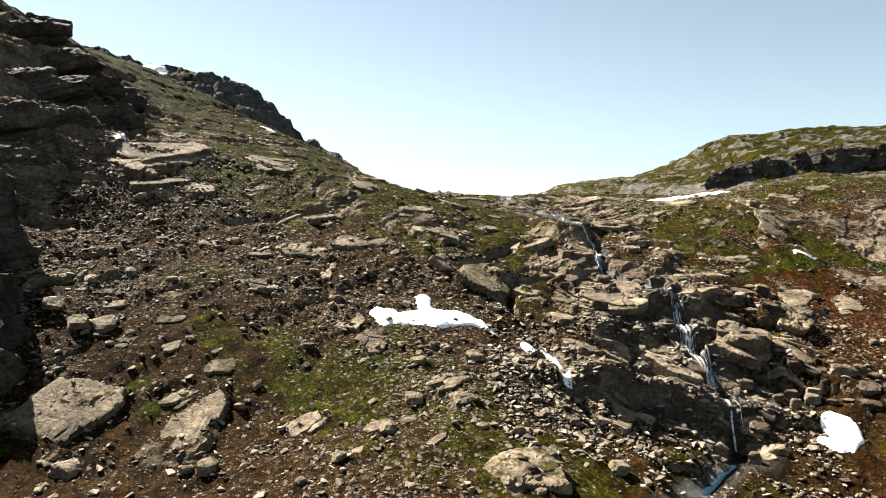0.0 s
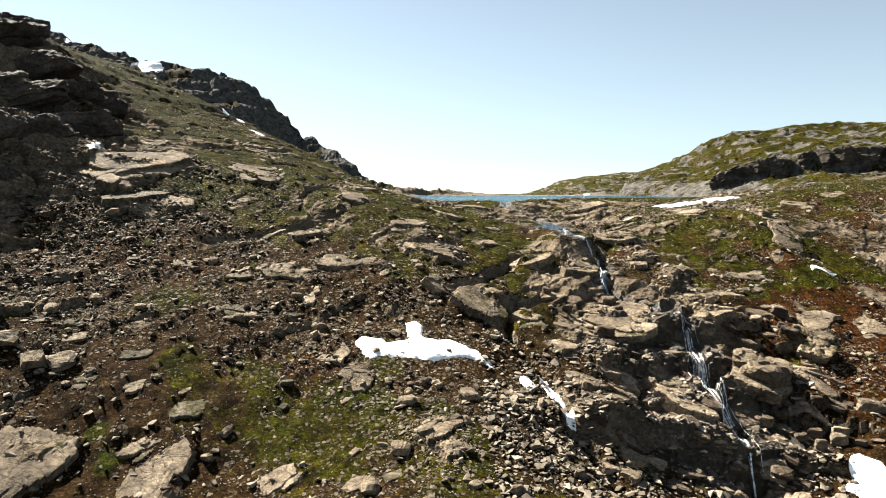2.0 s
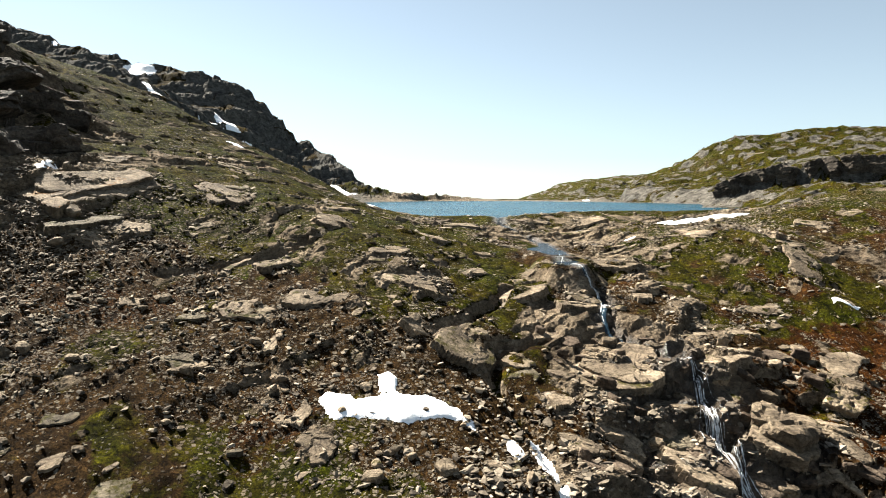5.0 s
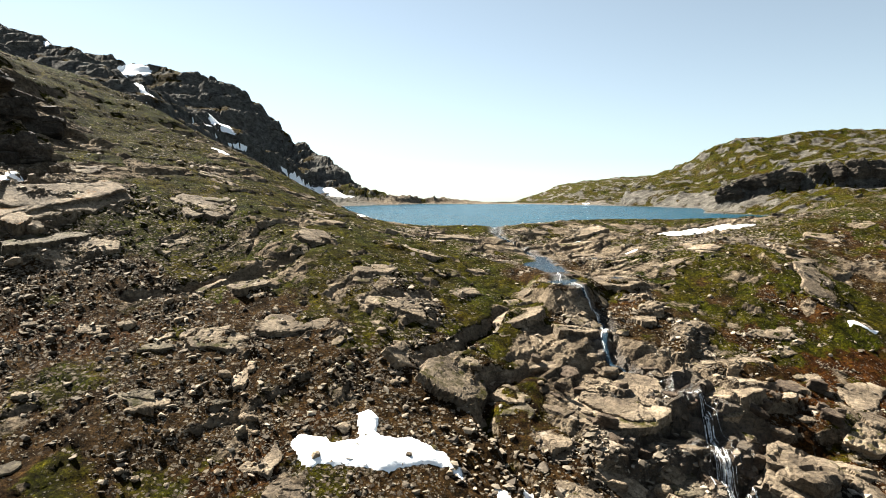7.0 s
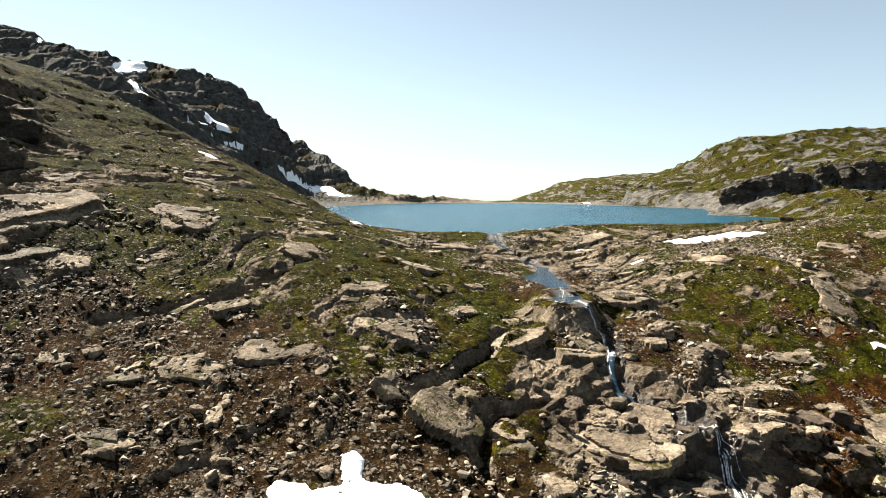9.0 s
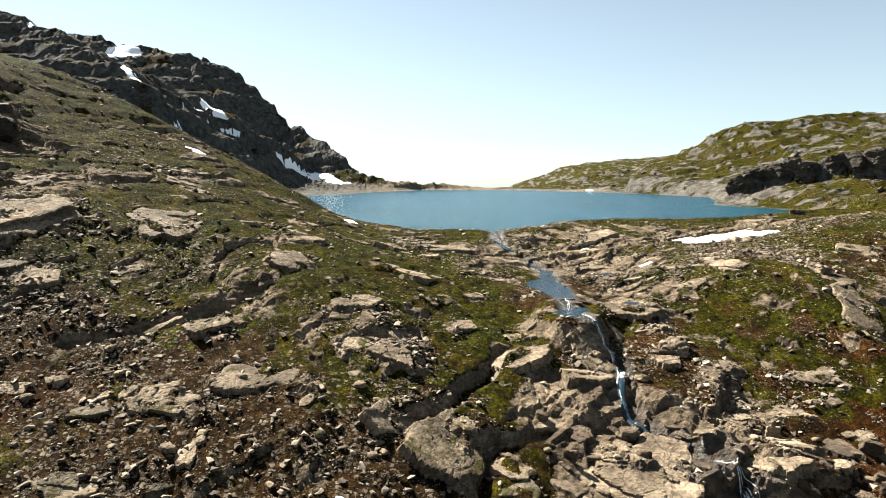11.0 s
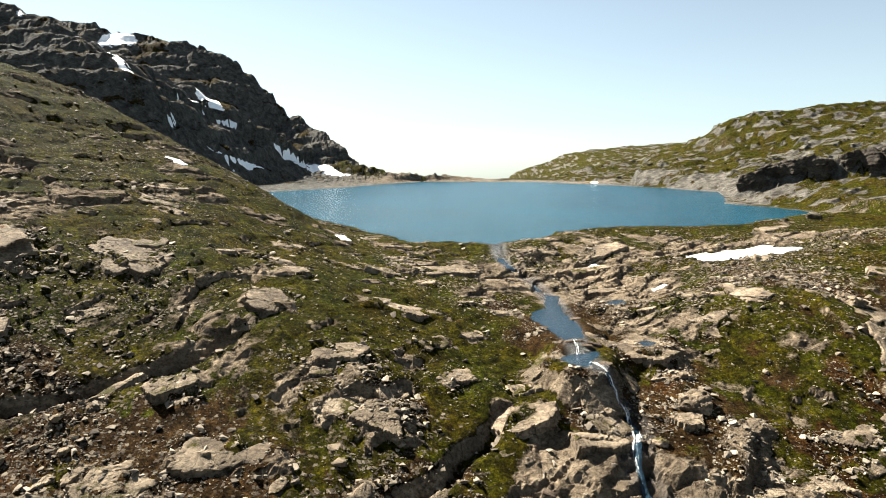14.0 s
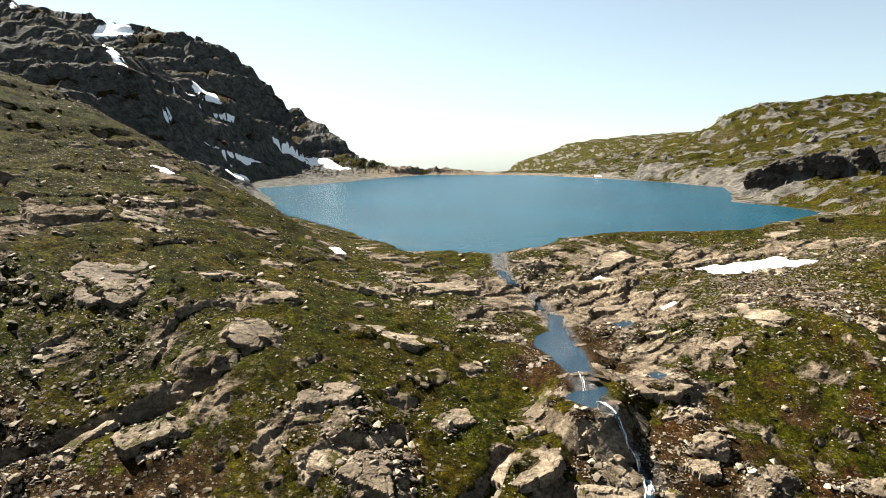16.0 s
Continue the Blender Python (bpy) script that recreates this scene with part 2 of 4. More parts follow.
# ---- land ----
# heights in metres above the lake; each landform is a rounded rise or hollow: x, y, reach, height
SHORE = [(-3, 195), (9, 197), (19, 193), (29, 206), (38, 215), (52, 226), (70, 231), (89, 231), (112, 252), (144, 282), (142, 305), (130, 326), (150, 372), (166, 418), (150, 470), (118, 519), (83, 562), (34, 571), (-8, 572), (-37, 535), (-58, 476), (-84, 430), (-102, 415), (-67, 320), (-50, 272), (-34, 252), (-16, 223), (-6, 205)]
HEADWALL = [
    (0, 260, 40, -18.5), (-21, 127, 14, 3.5), (-30, 55, 14, -4.1), (-3, 82, 14, -2.0),
    (6, 145, 14, 0.1), (-12, 190, 14, -4.4), (6, 118, 14, 1.4), (-30, 154, 14, 0.2),
    (8, 220, 24, -8.4), (15, 91, 14, -2.4), (-21, 73, 14, -3.4), (-30, 109, 14, -2.2),
    (-12, 154, 14, -2.6), (-12, 55, 14, -1.3),
]
VALLEY_SIDE = [
    (-100, 148, 24, 10.2), (-100, 100, 24, 14.9), (-140, 180, 40, 36.4), (-120, 260, 40, -22.0),
    (-76, 208, 24, 11.5), (-57, 136, 14, 1.2), (-39, 190, 14, 1.3), (-60, 260, 40, -29.7),
    (-75, 172, 14, -2.8), (-100, 184, 24, -8.2), (-64, 40, 24, -7.6), (-57, 100, 14, -4.1),
    (-75, 109, 14, 1.3), (-100, 220, 24, 5.8), (-75, 145, 14, -3.4), (-48, 64, 14, -1.4),
]
KNOLLS = [
    (100, 260, 40, -20.8), (20, 172, 24, -5.3), (33, 73, 14, -4.7), (69, 100, 14, -2.5),
    (116, 172, 24, 8.4), (69, 136, 14, 4.2), (44, 232, 24, -5.8), (51, 64, 14, -4.2),
    (42, 91, 14, 1.6), (128, 136, 24, 6.2), (42, 172, 14, -1.5), (116, 88, 24, 4.0),
    (92, 40, 24, 3.4), (33, 64, 14, -3.7), (24, 127, 14, -1.0), (33, 163, 14, -1.7),
]
# crest lines of the far hills from west to east: x, y, height; each falls to the lake in front and away behind
MOUNTAIN_CREST = [(-520, 640, 175), (-326, 625, 142), (-300, 620, 138), (-288, 620, 129), (-248, 620, 129), (-228, 620, 124), (-209, 620, 118), (-185, 620, 109), (-166, 620, 96.5), (-147, 620, 79), (-131, 618, 60), (-107, 600, 49), (-82, 580, 32), (-67, 568, 19), (-39, 562, 10.4), (-8, 577, 8), (35, 592, 2.5)]
CRAG_CREST = [(-420, 540, 150), (-300, 480, 130), (-262, 465, 114), (-225, 440, 99), (-190, 415, 81), (-168, 405, 66), (-157, 400, 51), (-147, 395, 36), (-131, 388, 25), (-116, 386, 14)]
RIGHT_CREST = [(40, 600, 1), (100, 640, 2), (150, 640, 15), (190, 640, 21), (215, 620, 33), (232, 605, 42), (248, 600, 52), (270, 600, 61), (291, 600, 61.5), (330, 600, 66.5), (370, 600, 68), (420, 600, 70), (640, 590, 78)]
FAR_CREST = [(126, 1320, -13), (193, 1320, 9), (249, 1320, 31), (304, 1320, 39), (370, 1320, 44), (437, 1320, 51), (493, 1320, 50), (800, 1320, 60)]
NEAR_SLOPE = (-36.71, -12.47, 28.06)
DETAIL = [
    (60, 200, 20, -1.5), (-25, 205, 20, -1.3), (50, 95, 8, -1.5), (-50, 120, 13, 1.2),
    (10, 125, 13, -1.8), (70, 125, 8, -1.3), (-5, 100, 8, 1.1), (50, 200, 20, -1.3),
    (55, 155, 8, 1.2), (-25, 75, 8, 1.0), (-30, 120, 8, -0.8), (55, 85, 8, -1.1),
    (90, 165, 8, 0.9), (65, 105, 8, 0.9), (-10, 85, 8, -0.9), (-50, 105, 8, 1.2),
    (-40, 85, 8, -0.7), (50, 195, 20, -1.3), (-30, 205, 8, -1.2), (-5, 180, 20, -0.6),
    (5, 85, 8, 0.8), (-50, 125, 8, 1.1), (45, 105, 8, -0.7), (75, 125, 8, -1.1),
]

# bedrock slabs and large boulders: x, y, length, width, height, angle of the long side
LOWER_SLABS = [
    (-39, 64.6, 9.2, 7.1, 1.5, 73), (-26.4, 64.2, 9.1, 5.4, 1.5, 86), (-37.3, 58.6, 2.6, 1.9, 0.7, 58), (-35.3, 57.5, 2.1, 2.1, 1.2, 59),
    (0.8, 71, 6.3, 3.5, 1.3, 65), (2.8, 67.4, 3.6, 3, 1.1, 19), (4, 77.1, 1.9, 1.9, 1, 41), (-9.3, 80, 4.2, 3.7, 1.3, -26),
    (7.5, 55.2, 6.1, 4.9, 1.5, 26), (-14.6, 65, 4.2, 2.7, 1, 37), (30.2, 80.8, 7.4, 4, 1.5, 1), (-43.9, 75.2, 2.4, 2.4, 1.5, 41),
    (-47.9, 76.7, 2.2, 2.2, 1.3, 33), (-41.4, 76.1, 2.6, 2.6, 1.1, 48),
]
MIDDLE_SLABS = [
    (-21, 98.6, 7.8, 3.4, 1.3, -8), (-12.9, 102.7, 9.9, 4.3, 1.5, 0), (1.1, 99.8, 4.9, 4.6, 1.5, 2), (8, 98.7, 10, 7.1, 1.5, 40),
]
FALLS_SLABS = [
    (25.3, 97.1, 14, 8.1, 1.5, 32), (43.3, 107.3, 12.9, 3.9, 1.4, 17), (38.9, 97.5, 6.7, 4.9, 1.5, -8), (42, 90, 5, 5, 2.6, -26),
    (16.8, 89.9, 3.7, 3.1, 1.1, -73), (13.2, 96.8, 3.7, 3, 1.1, -34), (58.5, 102.4, 8.3, 6.4, 1.5, -98), (30, 88.9, 4.6, 3.6, 1.3, -31),
    (23.5, 93.7, 10, 3, 1.1, -13), (43.1, 88.3, 6.1, 6.1, 2.8, -31), (51.6, 90.1, 4.5, 4.5, 1.5, -22), (53.8, 94.6, 4.1, 4.1, 1.8, -52),
    (66.9, 102.4, 4.1, 4.1, 1.5, -17),
]
LEFT_SLABS = [
    (-35.6, 131.4, 11.5, 5.4, 1.5, -25), (-28.2, 108.6, 11.4, 2.4, 0.9, 57), (-53.2, 122.2, 17.2, 7.5, 1.5, 44), (-49.6, 110.8, 10.1, 2.6, 1, 42),
    (-56.8, 135.6, 4.8, 3.9, 1.4, 54), (-52.2, 113.5, 1.9, 1.9, 1.3, 58), (-49.4, 111, 12, 3, 1.1, 40), (-53.2, 119.8, 21.5, 6.5, 1.5, 57),
    (-56.9, 136.1, 6.8, 3.3, 1.2, 83),
]
UPPER_SLABS = [
    (-15.5, 125.9, 5.5, 5.4, 1.5, 2), (-16.9, 120.2, 3, 2.4, 0.9, 33), (-16.2, 136.2, 8.2, 3.1, 1.1, 24), (0.8, 134.3, 11.7, 3.3, 1.2, 16),
    (5.5, 126.5, 5.9, 2.5, 0.9, 45), (-4.6, 112.6, 10, 3, 1.1, 40), (-4.9, 118, 7.4, 3, 1.1, 27), (-21.7, 110.8, 4.9, 3.7, 1.4, 26),
    (-22.5, 117.2, 5.1, 1.2, 0.5, 6), (0.8, 108.8, 5.5, 5, 1.5, 13), (18.1, 122.6, 9.2, 3.7, 1.3, 41), (15.9, 115, 7.7, 5.1, 1.5, 23),
    (21.1, 134.4, 4.4, 2.2, 0.8, -3), (8.4, 119.5, 4.9, 2.6, 1, 44), (-1.2, 135.8, 5.8, 2.1, 0.8, 50), (10.9, 131.4, 4, 2, 0.7, 58),
]
UPPER_SLABS_MORE = [
    (-20.9, 111.6, 4.2, 2.8, 1, 29),
]
KNOLL_SLABS = [
    (24.7, 117.1, 6.3, 5.3, 1.5, 12), (33.4, 130.1, 9.9, 5.2, 1.5, 0), (30, 122.6, 3.5, 3.5, 1.4, -29), (36.5, 118.3, 3.4, 3.4, 1.7, -17),
    (46, 139, 8.8, 3.5, 1.3, 33), (46.2, 135.8, 3.1, 2.7, 1, 25), (67.5, 128.7, 10.1, 6, 1.5, -91), (53.7, 115.5, 6.3, 2.5, 0.9, 20),
    (25.5, 113.9, 5.4, 4.3, 1.5, 31),
]
LAKE_SLABS = [
    (-19.5, 141.8, 6.8, 2.1, 0.8, 25), (5.6, 160.3, 14.4, 5.9, 1.5, 24), (-3.2, 152.4, 4.5, 4.5, 1.5, -36), (3.9, 149.6, 3.8, 3.1, 1.1, 6),
    (35.7, 162.1, 10.4, 3.2, 1.2, 8), (44.4, 149.9, 15.8, 4.8, 1.5, 17), (55.6, 145.9, 6.5, 3.8, 1.4, -61), (61.8, 156.1, 11.7, 2, 0.7, -30),
    (34.5, 176.7, 17.1, 2.9, 1.1, 23), (39.3, 186.3, 22.8, 4.3, 1.5, 42), (26.7, 185.6, 12.7, 3.1, 1.1, 21), (51.1, 183.7, 14.1, 3.5, 1.3, -39),
    (69.1, 142.2, 3.6, 3.6, 2, -73), (11.8, 145, 9.6, 2, 0.7, 45), (58.8, 187.2, 5, 2.5, 0.9, 28), (100.7, 226.7, 30.8, 4.2, 1.5, 50),
]
LAKE_SLABS_MORE = [
    (134.1, 253.3, 22, 5.4, 1.5, 25), (36.9, 142.6, 9, 2.5, 0.9, 35), (54.8, 147, 10.6, 3, 1.1, -82), (83.9, 156.3, 6.1, 3.5, 1.3, -27),
]
SLABS = LOWER_SLABS + MIDDLE_SLABS + FALLS_SLABS + LEFT_SLABS + UPPER_SLABS + UPPER_SLABS_MORE + KNOLL_SLABS + LAKE_SLABS + LAKE_SLABS_MORE


# the stream from the lake to the foot of the falls, its pools and the gullies beside it
STREAM = [(19, 194), (18.7, 180), (19.9, 172), (23, 168), (24.2, 159.5), (25.3, 154), (25, 143), (24.5, 131), (24.6, 123), (26.4, 119.5), (28.6, 115), (27.2, 109), (27.8, 105), (31, 102), (34, 99.5), (35.5, 97), (35.7, 94), (35.2, 89), (35.8, 84.5), (36.4, 80.5), (37, 76), (34.9, 72.5), (27.7, 65), (22, 58), (16, 40), (12, 10)]
GULLIES = [[(19, 104), (11, 98.5), (9.8, 93.5), (12, 89), (14, 84), (15.5, 78), (18, 70), (22, 60)], [(14, 115), (8, 105.5), (3, 99)], [(-36, 106), (-25, 113), (-18, 118)], [(-4, 110), (3, 115)]]
FALLS_STEPS = [[(22, 77.5), (29, 79), (36, 78)], [(26, 88), (31, 90.5), (35, 90)], [(36.5, 85), (41, 86), (47, 83)], [(38, 96), (44, 97.5), (50, 96)]]
RIGHT_CLIFF, KNOLL_STEP = [(150, 342), (168, 332), (188, 318), (215, 306), (250, 296)], [(62.5, 136), (62.8, 122), (65, 117)]
POOLS = [(-4.6, [(23.1, 129), (26.6, 130.9), (28.3, 129.2), (26.7, 125), (24.7, 120.5), (22.8, 120.5), (21.5, 123.6), (22.5, 127)]), (-5.0, [(33.7, 132.4), (36.3, 133.6), (36.4, 131.6), (34.5, 130.4)]), (-3.6, [(34.1, 151.2), (37.6, 153.2), (37.3, 149.9), (34.6, 148.7)]), (-3.9, [(25, 158), (26.8, 155.9), (25.7, 145.7), (26.4, 137.7), (26.2, 131), (23.1, 128), (22.1, 133.1), (20, 139.7), (21, 144.2), (23.5, 148.6)])]


def chance(ix, iy, seed):
    n = (ix.astype(np.int64) * 374761393 + iy.astype(np.int64) * 668265263 + seed * 974634533) & 0xFFFFFFFF
    n = ((n ^ (n >> 13)) * 1274126177) & 0xFFFFFFFF
    return ((n ^ (n >> 16)) & 0xFFFF) / 65535.0


def grain(x, y, seed=0):
    """Smooth noise from 0 to 1 with cells one unit wide."""
    ix, iy = np.floor(x), np.floor(y)
    u, v = x - ix, y - iy
    u, v = u * u * (3 - 2 * u), v * v * (3 - 2 * v)
    a, b = chance(ix, iy, seed), chance(ix + 1, iy, seed)
    c, d = chance(ix, iy + 1, seed), chance(ix + 1, iy + 1, seed)
    return (a + (b - a) * u) * (1 - v) + (c + (d - c) * u) * v


def rough(x, y, size, octaves=4, seed=0):
    """Fractal noise from about -1 to 1; size: the largest swell in metres."""
    total, power = 0.0, 0.5
    for k in range(octaves):
        turned = (x * 0.8 - y * 0.6, x * 0.6 + y * 0.8)
        x, y = turned
        total = total + power * (2 * grain(x / size + 17.3 * k, y / size - 9.1 * k, seed + k) - 1)
        size, power = size / 2.07, power * 0.52
    return total * 1.4


def step(v, low, high):
    v = np.clip((v - low) / (high - low), 0, 1)
    return v * v * (3 - 2 * v)


def shore_distance(x, y):
    """Metres from the lake's shore, negative on the water."""
    return outline_distance(x + 1.6 * rough(x, y, 9, 3, 5), y + 2.4 * rough(x, y, 11, 3, 6), SHORE)


def outline_distance(x, y, points):
    """Metres from a closed outline, negative inside it."""
    far, inside = np.full(x.shape, 1e9), np.zeros(x.shape, bool)
    for (ax, ay), (bx, by) in zip(points, points[1:] + points[:1]):
        vx, vy = bx - ax, by - ay
        t = np.clip(((x - ax) * vx + (y - ay) * vy) / (vx * vx + vy * vy), 0, 1)
        far = np.minimum(far, np.hypot(x - ax - t * vx, y - ay - t * vy))
        inside ^= ((ay > y) != (by > y)) & (x < (bx - ax) * (y - ay) / (by - ay + 1e-9) + ax)
    return np.where(inside, -far, far)


def along(x, y, course):
    """Distance to a line of points, and how far along it (0 to 1) the nearest place is."""
    far, place = np.full(x.shape, 1e9), np.zeros(x.shape)
    count = len(course) - 1
    for k in range(count):
        (ax, ay), (bx, by) = course[k][:2], course[k + 1][:2]
        vx, vy = bx - ax, by - ay
        t = np.clip(((x - ax) * vx + (y - ay) * vy) / (vx * vx + vy * vy), 0, 1)
        d = np.hypot(x - ax - t * vx, y - ay - t * vy)
        place = np.where(d < far, (k + t) / count, place)
        far = np.minimum(far, d)
    return far, place


def swell(forms, x, y):
    total = 0.0
    for cx, cy, reach, high in forms:
        total = total + high * np.exp(-((x - cx) ** 2 + (y - cy) ** 2) / (2 * reach * reach))
    return total


def spot(x, y, cx, cy, rx, ry):
    """1 in the middle of an oval patch, 0 outside it, with a ragged edge."""
    d = np.hypot((x - cx) / rx, (y - cy) / ry) + 0.35 * rough(x, y, 14, 4, 40)
    return 1 - step(d, 0.75, 1.15)


SMALL_SLABS = []
chooser = random.Random(77)
for k in range(150):
    sx, sy, long = chooser.uniform(-48, 100), 100 + 108 * chooser.random(), 1.6 + 6 * chooser.random() ** 2
    SMALL_SLABS.append((sx, sy, long, long * chooser.uniform(0.35, 0.6), min(0.32 * long, chooser.uniform(0.35, 0.9)), chooser.gauss(30, 16)))


def covers(x, y):
    """How much bare rock, green turf and rubble lies at a place."""
    n = rough(x, y, 16, 5, 21)
    m = rough(x, y, 5, 4, 27)
    far = step(y, 225, 290)
    stream_side = spot(x, y, 27, 92, 15, 22) * 0.6 + spot(x, y, 28, 165, 30, 26) * 0.3 + spot(x, y, 66, 195, 34, 16) * 0.3
    knoll = spot(x, y, 54, 126, 17, 26)
    rim = step(y, 300, 340) * (1 - step(shore_distance(x, y), 10, 45))
    rock = np.clip(0.06 + 1.0 * rim + 0.7 * step(-x, 40, 80) * far + 0.12 * step(y, 104, 112) * (1 - far) + 0.7 * n + 0.4 * m + stream_side - 0.35 * step(rough(x, y, 11, 3, 37), 0.1, 0.4) * step(y, 135, 150) + far * ((0.2 - 0.5 * n + 0.8 * rough(x, y, 9, 5, 58) + 1.1 * rough(x, y, 3.5, 3, 59)) * step(x, 40, 120) - 0.02) + 0.3 * spot(x, y, -3, 115, 15, 11) - 0.3 * knoll + 0.5 * spot(x, y, -84, 128, 26, 44), 0, 1)
    upper = step(y + 0.2 * x + 9 * n, 99, 112) * step(-x + 10 * n + 5 * m, -26, -14)
    green = np.clip(0.3 * n + 0.28 * step(-x, 8, 30) * step(y, 112, 126) * (1 - far) + 0.8 * upper + (0.4 + 0.5 * m) * knoll - 0.3 * spot(x, y, 58, 110, 16, 12) + 0.3 * step(y + 8 * n, 104, 118) * (1 - far) + 0.75 * spot(x, y, 5, 58, 16, 7) + 0.8 * spot(x, y, -8, 70, 13, 7)
                    + 0.9 * spot(x, y, 18, 106, 5, 8) + 0.3 * m + 0.5 * step(y + 12 * n, 150, 170) + 0.75 * step(rough(x, y, 9, 4, 44), 0.18, 0.4) * 0.8 + 0.3 * step(m, 0.2, 0.7), 0, 1)
    rubble = np.clip(0.2 + 0.6 * rough(x, y, 21, 4, 33) + 0.6 * spot(x, y, -60, 100, 13, 36) + 0.15 * spot(x, y, -25, 78, 26, 24)
                     + 0.3 * spot(x, y, 24, 76, 14, 22) - 0.2 * upper - 0.4 * knoll - 0.2 * far, 0, 1)
    green = green * (1 - 0.55 * step(-x, 50, 90) * far) + (0.14 - 0.25 * n) * far * step(x, 20, 80)
    return rock, green, rubble


def ledges(x, y, wide, seed, turn=(0.8, -0.6)):
    """A staircase of tilted beds: each rises gently and breaks off sharply; from -0.5 to 0.5."""
    s = (x * turn[0] + y * turn[1]) / wide + 0.9 * rough(x, y, wide * 2.3, 5, seed)
    s = s - np.floor(s)
    return np.where(s < 0.9, s / 0.9, (1 - s) / 0.1) - 0.5


def blocks(x, y, size, long, seed, turn=(0.62, 0.78)):
    """Jointed rock: a height from 0 to 1 for each block with a tilt of its own, and the distance to its joints in block widths."""
    wx, wy = x + size * 0.28 * rough(x, y, size * 1.3, 3, seed + 3), y + size * 0.28 * rough(x, y, size * 1.3, 3, seed + 4)
    u, v = (wx * turn[0] + wy * turn[1]) / (size * long), (wx * turn[1] - wy * turn[0]) / size
    iu, iv = np.floor(u), np.floor(v)
    first, second, high = np.full(x.shape, 9.0), np.full(x.shape, 9.0), np.zeros(x.shape)
    for du in (-1, 0, 1):
        for dv in (-1, 0, 1):
            cu, cv = iu + du, iv + dv
            pu, pv = u - cu - 0.15 - 0.7 * chance(cu, cv, seed), v - cv - 0.15 - 0.7 * chance(cu, cv, seed + 1)
            d = np.maximum(np.abs(pu), np.abs(pv)) * 0.6 + np.hypot(pu, pv) * 0.4
            tall = 0.85 * chance(cu, cv, seed + 2) + pu * (chance(cu, cv, seed + 5) - 0.5) * 0.35 + pv * (0.1 + 0.4 * chance(cu, cv, seed + 6))
            high = np.where(d < first, tall, high)
            second = np.where(d < first, first, np.minimum(second, d))
            first = np.minimum(first, d)
    return high, second - first


def where_needed(mask, make, x, y, *rest):
    """Two fields worked out only where the mask holds, 0.5 and 1 elsewhere."""
    a, b = np.full(x.shape, 0.5), np.ones(x.shape)
    if mask.any():
        a[mask], b[mask] = make(x[mask], y[mask], *rest)
    return a, b


def terraced(h, x, y, tall, seed, face=0.3):
    """Breaks a slope into flat treads and steep faces, each riser tall metres high."""
    w = h / tall + 0.45 * rough(x, y, tall * 3, 4, seed)
    k = np.floor(w)
    s = np.clip((w - k - (1 - face)) / face, 0, 1)
    return h + tall * ((k + 0.15 * (w - k) + 0.85 * s) - w)


def outcrops(x, y, wider=1.0):
    """How high bedrock slabs lift the turf at a place, and how bare it is there."""
    rise, bare = np.zeros(x.shape), np.zeros(x.shape)
    fx, fy, fr, fb = x.ravel(), y.ravel(), rise.ravel(), bare.ravel()
    for k, (cx, cy, length, width, height, angle) in enumerate(SLABS + SMALL_SLABS):
        if length < 3 * height:
            continue
        reach = 0.8 * length + 2
        i = np.where((np.abs(fx - cx) < reach) & (np.abs(fy - cy) < reach))[0]
        if not len(i):
            continue
        a = radians(angle)
        dx, dy = fx[i] - cx, fy[i] - cy
        u, v = dx * math.cos(a) + dy * math.sin(a), dx * math.sin(a) - dy * math.cos(a)
        if math.sin(a) * 0.5 + math.cos(a) * 0.86 < 0:
            v = -v
        wob = rough(fx[i], fy[i], 3.2, 4, 401)
        u, v = u + 0.22 * length * wob, v + 0.35 * width * rough(fx[i], fy[i], 2.6, 4, 405)
        ends = 1 - step(np.abs(u), 0.46 * length - 0.5, 0.5 * length)
        front = 1 - step(v, 0.5 * width - 0.35, 0.5 * width)
        rear = step(v, -0.55 * width - 1.0, -0.3 * width)
        fr[i] = np.maximum(fr[i], height * (0.35 + 0.65 * np.clip(v / width + 0.5, 0, 1)) * ends * front * rear)
        halo = (1 - step(np.abs(u), 0.45 * length, 0.72 * length)) * (1 - step(np.abs(v), 0.4 * width, 0.95 * width))
        fb[i] = np.maximum(fb[i], 0.9 * halo)
    return fr.reshape(x.shape), fb.reshape(x.shape)


def scarp(x, y, course, drop, reach):
    """A cliff along a line: the land behind it (to the left of its way) is lifted, and eases back over the reach."""
    lift = np.zeros(x.shape)
    for (ax, ay), (bx, by) in zip(course, course[1:]):
        vx, vy = bx - ax, by - ay
        n = math.hypot(vx, vy)
        t = ((x - ax) * vx + (y - ay) * vy) / (n * n)
        off = ((y - ay) * vx - (x - ax) * vy) / n
        here = step(off, -1.2, 1.2) * np.exp(-np.maximum(off, 0) / reach) * np.exp(-((np.maximum(0, np.maximum(-t, t - 1)) * n / 8) ** 2))
        lift = np.maximum(lift, here)
    return drop * lift


